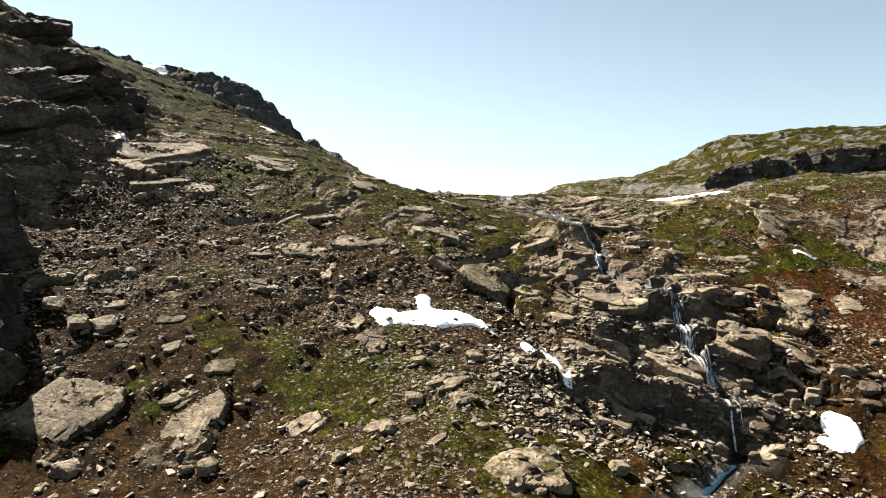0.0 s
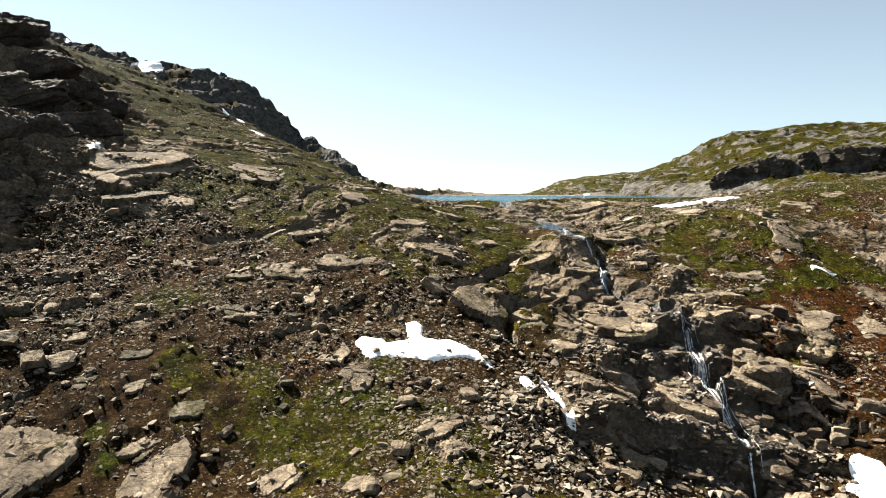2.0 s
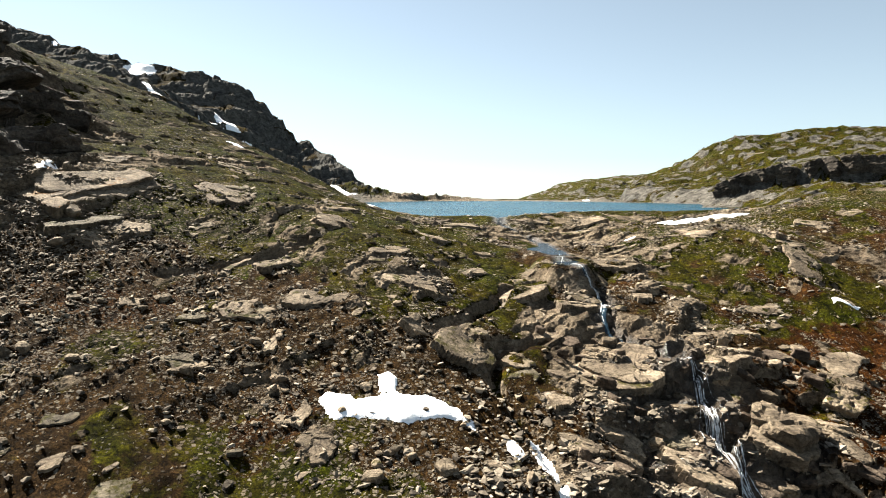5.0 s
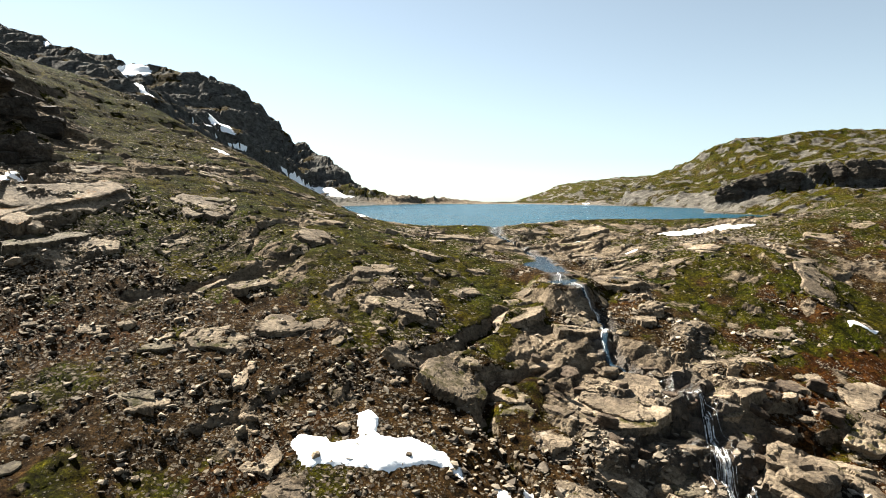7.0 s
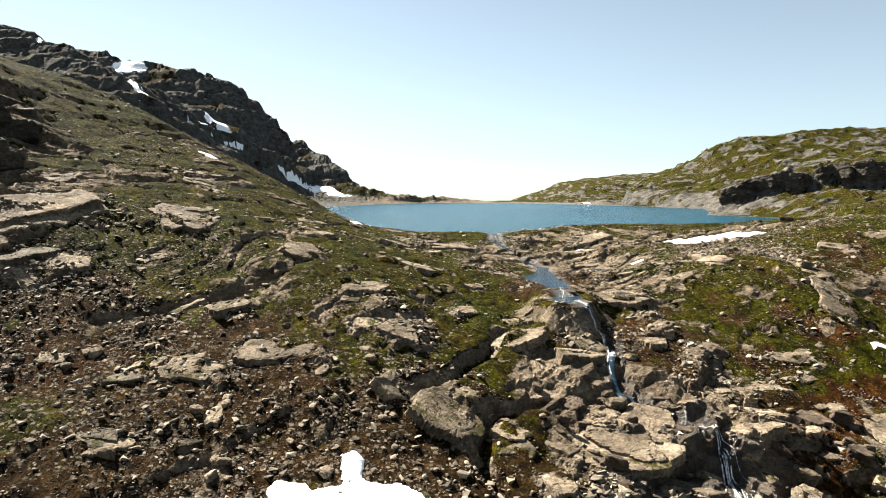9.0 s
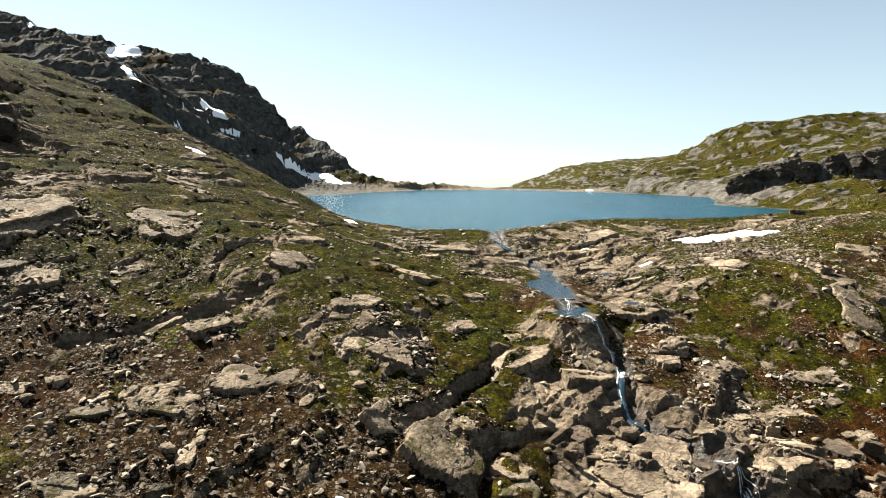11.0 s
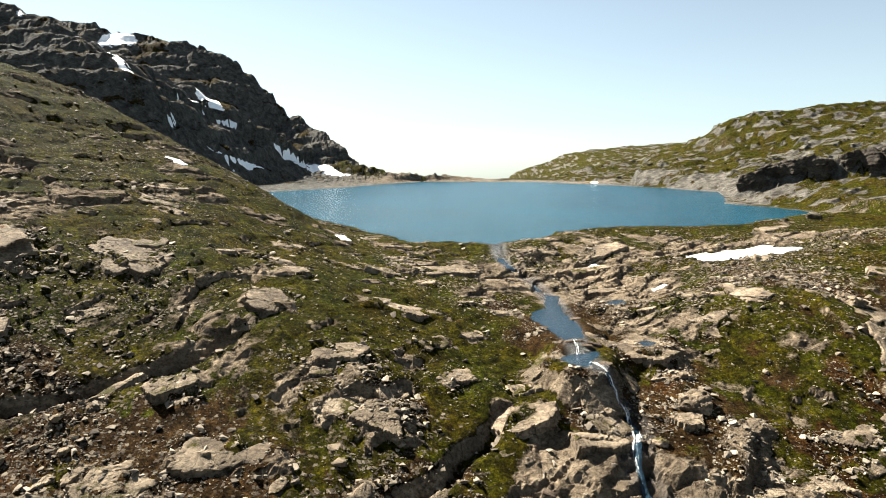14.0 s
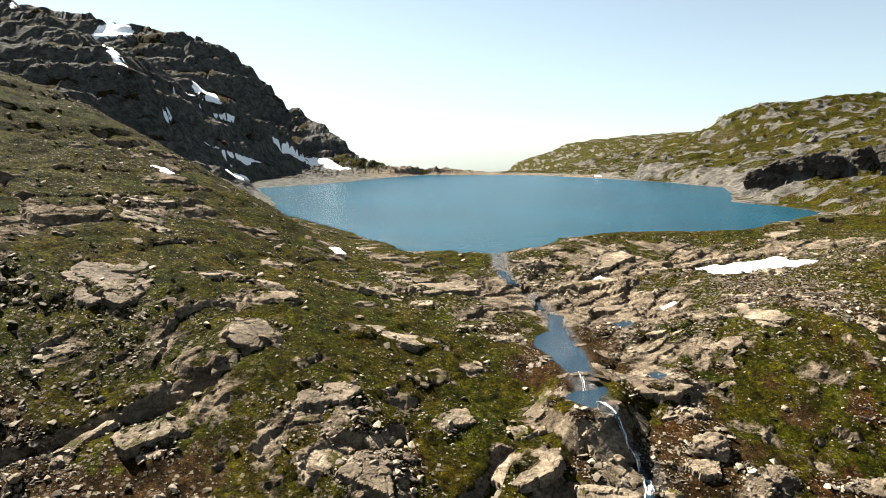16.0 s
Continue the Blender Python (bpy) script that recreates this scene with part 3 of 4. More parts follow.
def crest_line(x, y, crest):
    """Distance to a crest, its height there, and whether a place lies behind it."""
    far, high, behind = np.full(x.shape, 1e9), np.zeros(x.shape), np.zeros(x.shape, bool)
    for (ax, ay, az), (bx, by, bz) in zip(crest, crest[1:]):
        vx, vy = bx - ax, by - ay
        t = np.clip(((x - ax) * vx + (y - ay) * vy) / (vx * vx + vy * vy), 0, 1)
        d = np.hypot(x - ax - t * vx, y - ay - t * vy)
        closer = d < far
        high = np.where(closer, az + (bz - az) * t, high)
        behind = np.where(closer, (y - ay) * vx - (x - ax) * vy > 0, behind)
        far = np.minimum(far, d)
    return far, high, behind


def hill(x, y, out, crest, shape, back):
    """A hillside that climbs from the lake to its crest; shape gives the share of the height at each share of the way."""
    d, top, behind = crest_line(x, y, crest)
    way = np.maximum(out, 0) / (np.maximum(out, 0) + d + 1e-6)
    return np.where(behind, top - back * d, top * shape(way))


def bed(x, y):
    """The land without its fine relief."""
    near = NEAR_SLOPE[0] + NEAR_SLOPE[1] * np.clip(x, -150, 150) / 100 + NEAR_SLOPE[2] * np.clip(y, 5, 260) / 100 + swell(VALLEY_SIDE + HEADWALL + KNOLLS + DETAIL, np.clip(x, -150, 150), np.clip(y, 5, 260))
    out = shore_distance(x, y)
    mountain = hill(x, y, out, MOUNTAIN_CREST, lambda w: 0.25 * w + 0.75 * w ** 1.5, 0.9)
    crag = hill(x, y, out, CRAG_CREST, lambda w: w ** 0.85, 0.35)
    right = hill(x, y, out, RIGHT_CREST, lambda w: 0.3 * (1 - np.exp(-w / 0.1)) + 0.7 * w ** 2.2, 0.12)
    d, top, behind = crest_line(x, y, FAR_CREST)
    distant = np.maximum(np.maximum(mountain, crag), np.maximum(right, np.maximum(top - np.where(behind, 0.3, 0.05) * d, -26)))
    bank = np.minimum(0.12 * np.maximum(out, 0), 2.5)
    distant = np.where(y < 545, np.maximum(distant, bank), distant)
    edge = 12 * step(-x, -20, 30)
    t = step(y, 222 - edge, 262 - 0.5 * edge)
    h = near * (1 - t) + distant * t
    fade = step(y, 665, 790) * (1 - step(x, 20, 150))
    h = h * (1 - fade) - (26 + 0.2 * np.maximum(y - 690, 0)) * fade - 0.2 * np.maximum(y - 1345, 0)
    h = h - 4 * np.exp(-((x + 120) / 20) ** 2 - ((y - 192) / 24) ** 2)
    return h, out


def ground(x, y):
    x, y = np.asarray(x, float), np.asarray(y, float)
    h, out = bed(x, y)
    rock, green, rubble = covers(x, y)
    far = step(y, 215, 300)
    h = h + scarp(x, y, RIGHT_CLIFF, 9.0, 22.0) + scarp(x, y, KNOLL_STEP, 2.6, 7.0) + sum(scarp(x, y, course, drop, 4.0) for course, drop in zip(FALLS_STEPS, (4.4, 2.6, 3.2, 2.0))) - 1.2 * spot(x, y, 35, 86, 11, 13)
    hard = np.clip(rock * 1.1, 0, 1)
    crag = np.clip(spot(x, y, -84, 128, 26, 44) + 0.8 * spot(x, y, 34, 90, 16, 13) + 0.45 * spot(x, y, 8, 96, 9, 12), 0, 1)
    near = 1 - far
    patch = step(rough(x, y, 22, 3, 61), -0.1, 0.4)
    tall, joint = where_needed(near > 0, blocks, x, y, 5.2, 2.2, 301)
    small, crack = where_needed(near > 0, blocks, x, y, 1.9, 2.0, 311)
    side = spot(x, y, -95, 132, 22, 46)
    h = h + near * side * 0.9 * (terraced(h, x, y, 9.0, 201) - h) + near * 0.8 * spot(x, y, 36, 91, 19, 17) * (terraced(h + 0.16 * x - 0.05 * y, x, y, 2.6, 203, 0.16) - h - 0.16 * x + 0.05 * y)
    spur = near * step(-x, 12, 34) * step(y, 116, 134)
    h = h + spur * 0.55 * step(rough(x, y, 15, 3, 213), 0.12, 0.4) * (terraced(h, x, y, 2.6, 209, 0.25) - h)
    h = h + near * (0.25 + 0.75 * hard) * 1.1 * patch * ledges(x, y, 11, 71)
    h = h + near * (0.12 + 0.88 * hard) * (1 + 1.6 * crag) * (1.2 * (tall - 0.5) - 0.75 * (1 - step(joint, 0.0, 0.1)))
    h = h + near * (0.12 + 0.88 * hard) * (1 + 0.8 * crag) * (0.32 * (small - 0.5) - 0.25 * (1 - step(crack, 0.0, 0.14)))
    h = h + near * (0.7 * rough(x, y, 13, 3, 81) + (0.28 - 0.16 * hard) * rough(x, y, 3.0, 4, 85) + (0.2 + 0.1 * rubble - 0.1 * hard) * rough(x, y, 1.6, 3, 88))
    rise, bare = outcrops(x, y)
    h = h + 0.4 * rise
    big = far * step(h, 1, 16)
    wall = step(-x, -20, 60)
    h = h + big * (0.65 * wall * (terraced(h, x, y, 13.0, 205, 0.32) - h) + (1 - wall) * 0.5 * (terraced(h, x, y, 5.0, 207, 0.35) - h))
    cliff, gap = where_needed(far > 0, blocks, x, y, 22, 2.2, 331, (0.8, 0.6))
    shelf, gap2 = where_needed(far > 0, blocks, x, y, 8, 2.0, 341, (0.8, 0.6))
    fine, gap3 = where_needed(far > 0, blocks, x, y, 3.6, 1.8, 347, (0.8, 0.6))
    h = h + big * (0.5 + 0.5 * wall) * (3.4 * (cliff - 0.6) - 1.6 * (1 - step(gap, 0.0, 0.15)) + 2.2 * (shelf - 0.5) + 3.0 * rough(x, y, 40, 5, 97))
    h = h + far * (0.4 * rough(x, y, 9, 4, 99) + step(h, 0.5, 4) * (0.9 * (shelf - 0.5) + 1.1 * (fine - 0.5)))
    shallow = np.maximum(-7.0, out * 0.3)
    shore = np.minimum(0.25 + 0.1 * np.maximum(out, 0), 6.0) * 0.9 + 0.25 * rough(x, y, 4, 3, 101)
    keep = step(out, 0, 9)
    near_lake = step(y, 150, 190)
    h = np.where(out < 0, shallow, h * keep + (1 - keep) * shore) * near_lake + h * (1 - near_lake)
    dry = step(y, 180, 192) * (1 - step(y, 270, 300)) * (out > 0)
    bank = np.minimum(0.35 + 0.14 * np.maximum(out, 0), 1.3) - 0.16 * np.maximum(out - 9, 0) + 0.5 * (tall - 0.5) + 0.3 * rough(x, y, 3, 3, 103)
    h = h * (1 - dry) + dry * np.maximum(h, bank)
    for k, course in enumerate([STREAM] + GULLIES):
        d, place = along(x + 0.8 * rough(x, y, 4, 3, 111), y + 0.8 * rough(x, y, 4, 3, 112), course)
        h = h - (0.9 if k == 0 else 1.7) * np.exp(-((d / (1.3 if k == 0 else 1.0)) ** 2)) * (1 - step(-out, -2.5, 0))
    for level, points in POOLS:
        d = outline_distance(x + 0.7 * rough(x, y, 3, 3, 115), y + 0.7 * rough(x, y, 3, 3, 116), points)
        basin = np.where(d < 0, level + np.maximum(-0.8, d * 0.6), level + 0.1 + 0.2 * np.maximum(d, 0) * np.clip(h - level, 0, 1.5))
        t = step(d, 1.0, 4.5)
        h = basin * (1 - t) + h * t
    return h


# ---- ground ----
def spaced(stops):
    """Lines of a net: (from, to, spacing) stretches joined; the spacing eases from one to the next."""
    out = [stops[0][0]]
    for k, (low, high, gap) in enumerate(stops):
        after = stops[k + 1][2] if k + 1 < len(stops) else gap
        before = out[-1]
        while out[-1] < high - 1e-6:
            t = (out[-1] - low) / (high - low)
            out.append(min(high, out[-1] + gap + (after - gap) * max(0, t) ** 2))
    return np.array(out)


def sheet(name, xs, ys, heights, material):
    """A net of quads over the lines xs and ys."""
    nx, ny = len(xs), len(ys)
    co = np.empty((ny * nx, 3))
    gx, gy = np.meshgrid(xs, ys)
    co[:, 0], co[:, 1], co[:, 2] = gx.ravel(), gy.ravel(), heights.ravel()
    a = (np.arange(ny - 1)[:, None] * nx + np.arange(nx - 1)[None]).ravel()
    quads = np.stack([a, a + 1, a + nx + 1, a + nx], 1)
    return from_arrays(name, co, quads, material)


def from_arrays(name, co, faces, material, smooth=True):
    me = bpy.data.meshes.new(name)
    sides = faces.shape[1]
    me.vertices.add(len(co))
    me.vertices.foreach_set("co", np.ascontiguousarray(co, np.float32).ravel())
    me.loops.add(faces.size)
    me.loops.foreach_set("vertex_index", np.ascontiguousarray(faces, np.int32).ravel())
    me.polygons.add(len(faces))
    me.polygons.foreach_set("loop_start", np.arange(len(faces), dtype=np.int32) * sides)
    me.polygons.foreach_set("use_smooth", np.full(len(faces), smooth))
    me.update(calc_edges=True)
    me.validate()
    me.materials.append(material)
    return me


xs = spaced([(-2600, -700, 120), (-700, -320, 14), (-320, -130, 2.0), (-130, -75, 1.3), (-75, 80, 0.42), (80, 140, 0.6), (140, 330, 2.4), (330, 700, 6), (700, 2600, 40)])
ys = spaced([(-600, -60, 60), (-60, 42, 6), (42, 56, 0.8), (56, 215, 0.42), (215, 300, 0.45), (300, 640, 1.6), (640, 900, 4), (900, 1350, 8), (1350, 3000, 60)])
gx, gy = np.meshgrid(xs, ys)
gz = ground(gx, gy)
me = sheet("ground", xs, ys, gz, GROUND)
rock, green, rubble = covers(gx, gy)
steep = np.hypot(np.gradient(gz, xs, axis=1), np.gradient(gz, ys, axis=0))
rise, bare = outcrops(gx, gy)
rock = np.clip(np.maximum(rock, bare * (0.45 + 0.8 * rough(gx, gy, 2.4, 4, 411))) + step(steep, 0.75, 1.5) * 0.55, 0, 1)
russet = np.clip(spot(gx, gy, 66, 96, 20, 20) + 0.5 * spot(gx, gy, 60, 114, 16, 14) + 0.5 * step(rough(gx, gy, 12, 3, 51), 0.25, 0.6) * (1 - step(gy, 200, 240)), 0, 1)
run, place = along(gx, gy, STREAM)
# rock about the falls: damp, and the overhangs' shade painted in with it
falls = spot(gx, gy, 34, 86, 12, 15) * 0.75
wet = np.clip(step(-gz, -0.12, 0.1) * step(gy, 190, 200) * (1 - step(shore_distance(gx, gy), 0.5, 2.0)) + (1 - step(run, 0.7, 2.6)) + falls, 0, 1) * (1 - step(gy, 195, 196) * step(gz, 0.2, 0.6))
rim = step(gy, 300, 340) * (1 - step(shore_distance(gx, gy), 6, 30)) * step(gy, 520, 540)
# painted shade and haze: full on the western mountain, strong on steep far faces
far_shade = (1 - 0.7 * rim) * np.maximum(step(-gx, 40, 80), np.maximum(0.85, 0.98 * step(steep, 0.45, 0.9))) * step(gy, 225, 290)
for key, values in (("rock", rock), ("green", green), ("rubble", rubble), ("wet", wet), ("russet", russet), ("far_shade", far_shade)):
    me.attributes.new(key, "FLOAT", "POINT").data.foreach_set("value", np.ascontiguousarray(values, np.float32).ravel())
bare_face = (rock[:-1, :-1] > 0.42) & (gy[:-1, :-1] < 640)
me.polygons.foreach_set("use_smooth", ~bare_face.ravel())
land = tagged(new("ground", me), "rocky mountain ground with moss, heath and bare gneiss", "ground", kind="structure")



def height(x, y):
    """The height of the finished ground, read from its net."""
    x, y = np.asarray(x, float), np.asarray(y, float)
    i = np.clip(np.searchsorted(xs, x) - 1, 0, len(xs) - 2)
    j = np.clip(np.searchsorted(ys, y) - 1, 0, len(ys) - 2)
    u, v = (x - xs[i]) / (xs[i + 1] - xs[i]), (y - ys[j]) / (ys[j + 1] - ys[j])
    return (gz[j, i] * (1 - u) + gz[j, i + 1] * u) * (1 - v) + (gz[j + 1, i] * (1 - u) + gz[j + 1, i + 1] * u) * v

# ---- things: helpers ----
def part(name, me, parent=None, label=""):
    ob = new(name, me)
    ob.parent = parent
    return tagged(ob, label)


def patch(name, px, py, inside, heights, material):
    """The cells of a net that lie inside an outline."""
    gx, gy = np.meshgrid(px, py)
    keep = inside(gx, gy)
    nx = len(px)
    a = (np.arange(len(py) - 1)[:, None] * nx + np.arange(nx - 1)[None])
    full = keep[:-1, :-1] | keep[1:, :-1] | keep[:-1, 1:] | keep[1:, 1:]
    a = a[full]
    quads = np.stack([a, a + 1, a + nx + 1, a + nx], 1)
    used, index = np.unique(quads, return_inverse=True)
    co = np.column_stack([gx.ravel(), gy.ravel(), heights(gx, gy).ravel()])[used]
    return from_arrays(name, co, index.reshape(-1, 4), material)


def balls(level):
    bm = bmesh.new()
    bmesh.ops.create_icosphere(bm, subdivisions=level, radius=1.0)
    co = np.array([v.co[:] for v in bm.verts])
    faces = np.array([[v.index for v in f.verts] for f in bm.faces])
    bm.free()
    return co, faces


BALL = {k: balls(k) for k in (1, 2, 3, 4, 5)}


def crag(name, seed, size, level, material, sharp=1.0):
    """A block of jointed rock: the space between random break planes, bedded and roughened."""
    rng = np.random.default_rng(seed)
    dirs, faces = BALL[level]
    normals = np.vstack([np.eye(3), -np.eye(3)]) + rng.normal(0, 0.13, (6, 3))
    extra = rng.normal(0, 1, (7, 3))
    extra[:, 2] *= 0.6
    if size[2] < 0.5 * size[1]:  # a plate: upright broken sides and an even top
        normals[[2, 5], :2] *= 0.4
        extra[:, 2] = rng.normal(0.05, 0.12, 7)
    normals = np.vstack([normals, extra])
    normals /= np.linalg.norm(normals, axis=1)[:, None]
    away = np.concatenate([rng.uniform(0.8, 1.0, 6), rng.uniform(0.86, 1.2, 7)])
    facing = dirs @ normals.T
    r = np.where(facing > 0.05, away / np.maximum(facing, 0.05), 9.0).min(axis=1)
    co = dirs * np.minimum(r, 1.35)[:, None] * (np.array(size) / 2)
    x, y, z = co.T.copy()
    ox, oy = rng.uniform(-500, 500, 2)
    small = min(size)
    if level >= 3:
        bedding = max(0.22, small * 0.16)
        layer = np.floor(z / bedding + 0.6 * rough(x + ox, y + oy, 3.0, 2, 7))
        slip = 1 + 0.2 * (chance(layer, layer * 0 + seed, 3) - 0.5)
        x, y = x * slip, y * slip
        if max(size) > 3.5:
            tall, joint = blocks(x + ox, y + oy, max(1.4, small * 0.8), 1.9, seed % 97)
            z = z + np.where(z > 0, 1, 0) * small * (0.16 * (tall - 0.5) - 0.14 * (1 - step(joint, 0.0, 0.08)))
            tall, joint = blocks(x + ox, y + oy, max(0.6, small * 0.28), 1.7, seed % 89 + 5)
            z = z + np.where(z > 0, 1, 0) * small * (0.07 * (tall - 0.5) - 0.05 * (1 - step(joint, 0.0, 0.1)))
    bumps = small * (0.035 * rough(x + ox + 0.7 * z, y + oy - 0.8 * z, small * 0.8, 4, 11) + 0.025 * rough(x + ox - z, y + oy + z, small * 0.2, 3, 13))
    co = np.stack([x, y, z], 1) + dirs * bumps[:, None]
    return from_arrays(name, co, faces, material, smooth=False)


def fall(x, y, reach=2.5):
    """Height and slopes of the ground about a place."""
    px, py = np.array([x, x - reach, x + reach, x, x]), np.array([y, y, y, y - reach, y + reach])
    h = height(px, py)
    return h.mean(), (h[2] - h[1]) / (2 * reach), (h[4] - h[3]) / (2 * reach)


def plate(name, seed, length, width, thick, material, far_off=False):
    """A broken bed of rock: an even jointed top with steep ragged sides."""
    rng = np.random.default_rng(seed)
    turns = np.sort(rng.uniform(0, 2 * math.pi, 9))
    bulge = rng.uniform(0.78, 1.12, 9)
    rim = [(0.5 * length * b * np.sign(math.cos(a)) * abs(math.cos(a)) ** 0.7, 0.5 * width * b * np.sign(math.sin(a)) * abs(math.sin(a)) ** 0.7) for a, b in zip(turns, bulge)]
    gap = min(0.24, max(0.1, length / 36)) * (2.2 if far_off else 1.0)
    ox, oy = rng.uniform(-900, 900, 2)

    def edge(u, v):
        wob = 0.16 * width
        return outline_distance(u + wob * rough(u + ox, v + oy, width * 0.7, 4, 3), v + wob * rough(u + ox, v + oy, width * 0.6, 4, 4), rim)

    def top(u, v):
        d = edge(u, v)
        a, crack = blocks(u + ox, v + oy, max(0.9, width * 0.42), 2.0, seed % 97, (0.96, 0.28))
        b, split = blocks(u + ox, v + oy, max(0.45, width * 0.16), 1.8, seed % 89 + 7, (0.96, 0.28))
        z = (0.42 - 0.3 * v / width) * thick + (0.35 if length > 17 else 0.55 if length > 8 else 0.85) * thick * (0.2 * (a - 0.5) - 0.22 * (1 - step(crack, 0.0, 0.035)) + 0.05 * (b - 0.5) - 0.05 * (1 - step(split, 0.0, 0.06)))
        z = z + 0.05 * thick * rough(u + ox, v + oy, width * 0.5, 5, 9)
        worn = 0.16 * thick * np.exp(np.minimum(d, 0) / 0.18)
        return np.where(d < 0, z - worn, -0.9 * thick - 0.5 * d)

    reach = 0.62 * length + gap, 0.72 * width + gap
    px, py = np.arange(-reach[0], reach[0] + gap, gap), np.arange(-reach[1], reach[1] + gap, gap)
    me = patch(name, px, py, lambda u, v: edge(u, v) < 0, top, material)
    me.polygons.foreach_set("use_smooth", np.zeros(len(me.polygons), bool))
    return me


SLAB_COUNT = [0]


def slab(x, y, length, width, height, angle, material=None, label="", lift=0.0, lean=0.97):
    """A bedrock slab or block let into the slope, its long side at that angle from east."""
    SLAB_COUNT[0] += 1
    h, sx, sy = fall(x, y, max(1.5, length * 0.3))
    up = Vector((-lean * sx, -lean * sy, 1)).normalized()
    height = min(height, 2.6) if length > 2.4 * height else height
    a = radians(angle)
    side = up.cross(Vector((math.cos(a), math.sin(a), 0))).normalized()
    ahead = side.cross(up)
    m = Matrix((ahead, side, up)).transposed().to_4x4()
    thick = height * (0.5 if length > 2.4 * height else 1.5)
    level = 5 if length > 9 else 4 if length > 3.2 else 3
    flat = length > 2.4 * height and length > 2
    kind = "rock_ledge" if "ledge" in label else "flat_rock" if flat else "boulder"
    coat = material or (MOSSY if SLAB_COUNT[0] % 3 == 0 else ROCK)
    seed = 1000 + SLAB_COUNT[0] * 7
    ob = new(kind, plate(kind, seed, length * 1.1, width * 1.2, thick, coat, y > 230) if flat else crag(kind, seed, (length * 1.05, width * 1.05, thick), level, coat))
    ob.matrix_world = Matrix.Translation((x, y, h + lift * thick - (0.12 * thick if flat else 0))) @ m
    if not label:
        label = "weathered grey gneiss slab with mossy cracks in the slope" if flat else "angular grey gneiss boulder resting on the slope"
    return tagged(ob, label, "rock", "bedrock slabs" if flat else "boulders")


# ---- water ----
def smooth_line(points, gap):
    p = np.array(points, float)
    out = []
    for k in range(len(p) - 1):
        a, b, c, d = p[max(k - 1, 0)], p[k], p[k + 1], p[min(k + 2, len(p) - 1)]
        n = max(2, int(np.linalg.norm(c - b) / gap))
        for t in np.arange(n) / n:
            out.append(0.5 * (2 * b + (c - a) * t + (2 * a - 5 * b + 4 * c - d) * t * t + (3 * b - a - 3 * c + d) * t ** 3))
    out.append(p[-1])
    return np.array(out)


def ribbon(name, line, z, wide, material):
    """A strip of three quads across that follows a line."""
    way = np.gradient(line, axis=0)
    way /= np.linalg.norm(way, axis=1)[:, None] + 1e-9
    side = np.stack([way[:, 1], -way[:, 0]], 1)
    co = []
    for s, drop in ((-1, -0.1), (-0.4, 0.02), (0.4, 0.02), (1, -0.1)):
        p = line + side * (wide * s / 2)[:, None]
        co.append(np.column_stack([p, z + drop * np.minimum(wide, 1)]))
    co = np.stack(co, 1)
    n = len(line)
    a = (np.arange(n - 1)[:, None] * 4 + np.arange(3)[None]).ravel()
    return from_arrays(name, co.reshape(-1, 3), np.stack([a, a + 1, a + 5, a + 4], 1), material)


def stream_run(low, high, wide, rise, label):
    line = smooth_line([p for p in STREAM if low <= p[1] <= high], 0.7)
    z = np.minimum.accumulate(height(line[:, 0], line[:, 1]) + rise)
    w = wide * (0.8 + 0.5 * grain(line[:, 1] / 3, line[:, 1] * 0, 5))
    return tagged(new("stream", ribbon("stream", line, z, w, POOL)), label, "stream", kind="structure")


def pool(level, points, label):
    p = np.array(points)
    px, py = np.arange(p[:, 0].min() - 2, p[:, 0].max() + 2.1, 0.3), np.arange(p[:, 1].min() - 2, p[:, 1].max() + 2.1, 0.3)
    ob = new("pool", patch("pool", px, py, lambda x, y: outline_distance(x, y, points) < 0.45, lambda x, y: np.full(x.shape, level), POOL))
    return tagged(ob, label, "pool", kind="structure")


lx, ly = np.arange(-130, 181, 3.0), np.arange(180, 600, 3.0)
lake = tagged(new("lake", patch("lake", lx, ly, lambda x, y: shore_distance(x, y) < 3, lambda x, y: 0 * x, LAKE)), "rippled deep blue mountain lake between rocky shores", "lake", kind="structure")
stream_run(156, 190, 1.5, 0.42, "shallow mountain stream running out of the lake over rock")
stream_run(100, 124, 0.6, 0.3, "narrow mountain stream cascading between rock slabs")
stream_run(56, 73, 0.7, 0.3, "narrow stream among rubble below the falls")
for (level, points), label in zip(POOLS, ("shallow rocky pool above the cascade", "small puddle between bare rock slabs", "small dark tarn beside a pale slab", "still stream pool with dark clear water reflecting the sky")):
    pool(level, points, label)


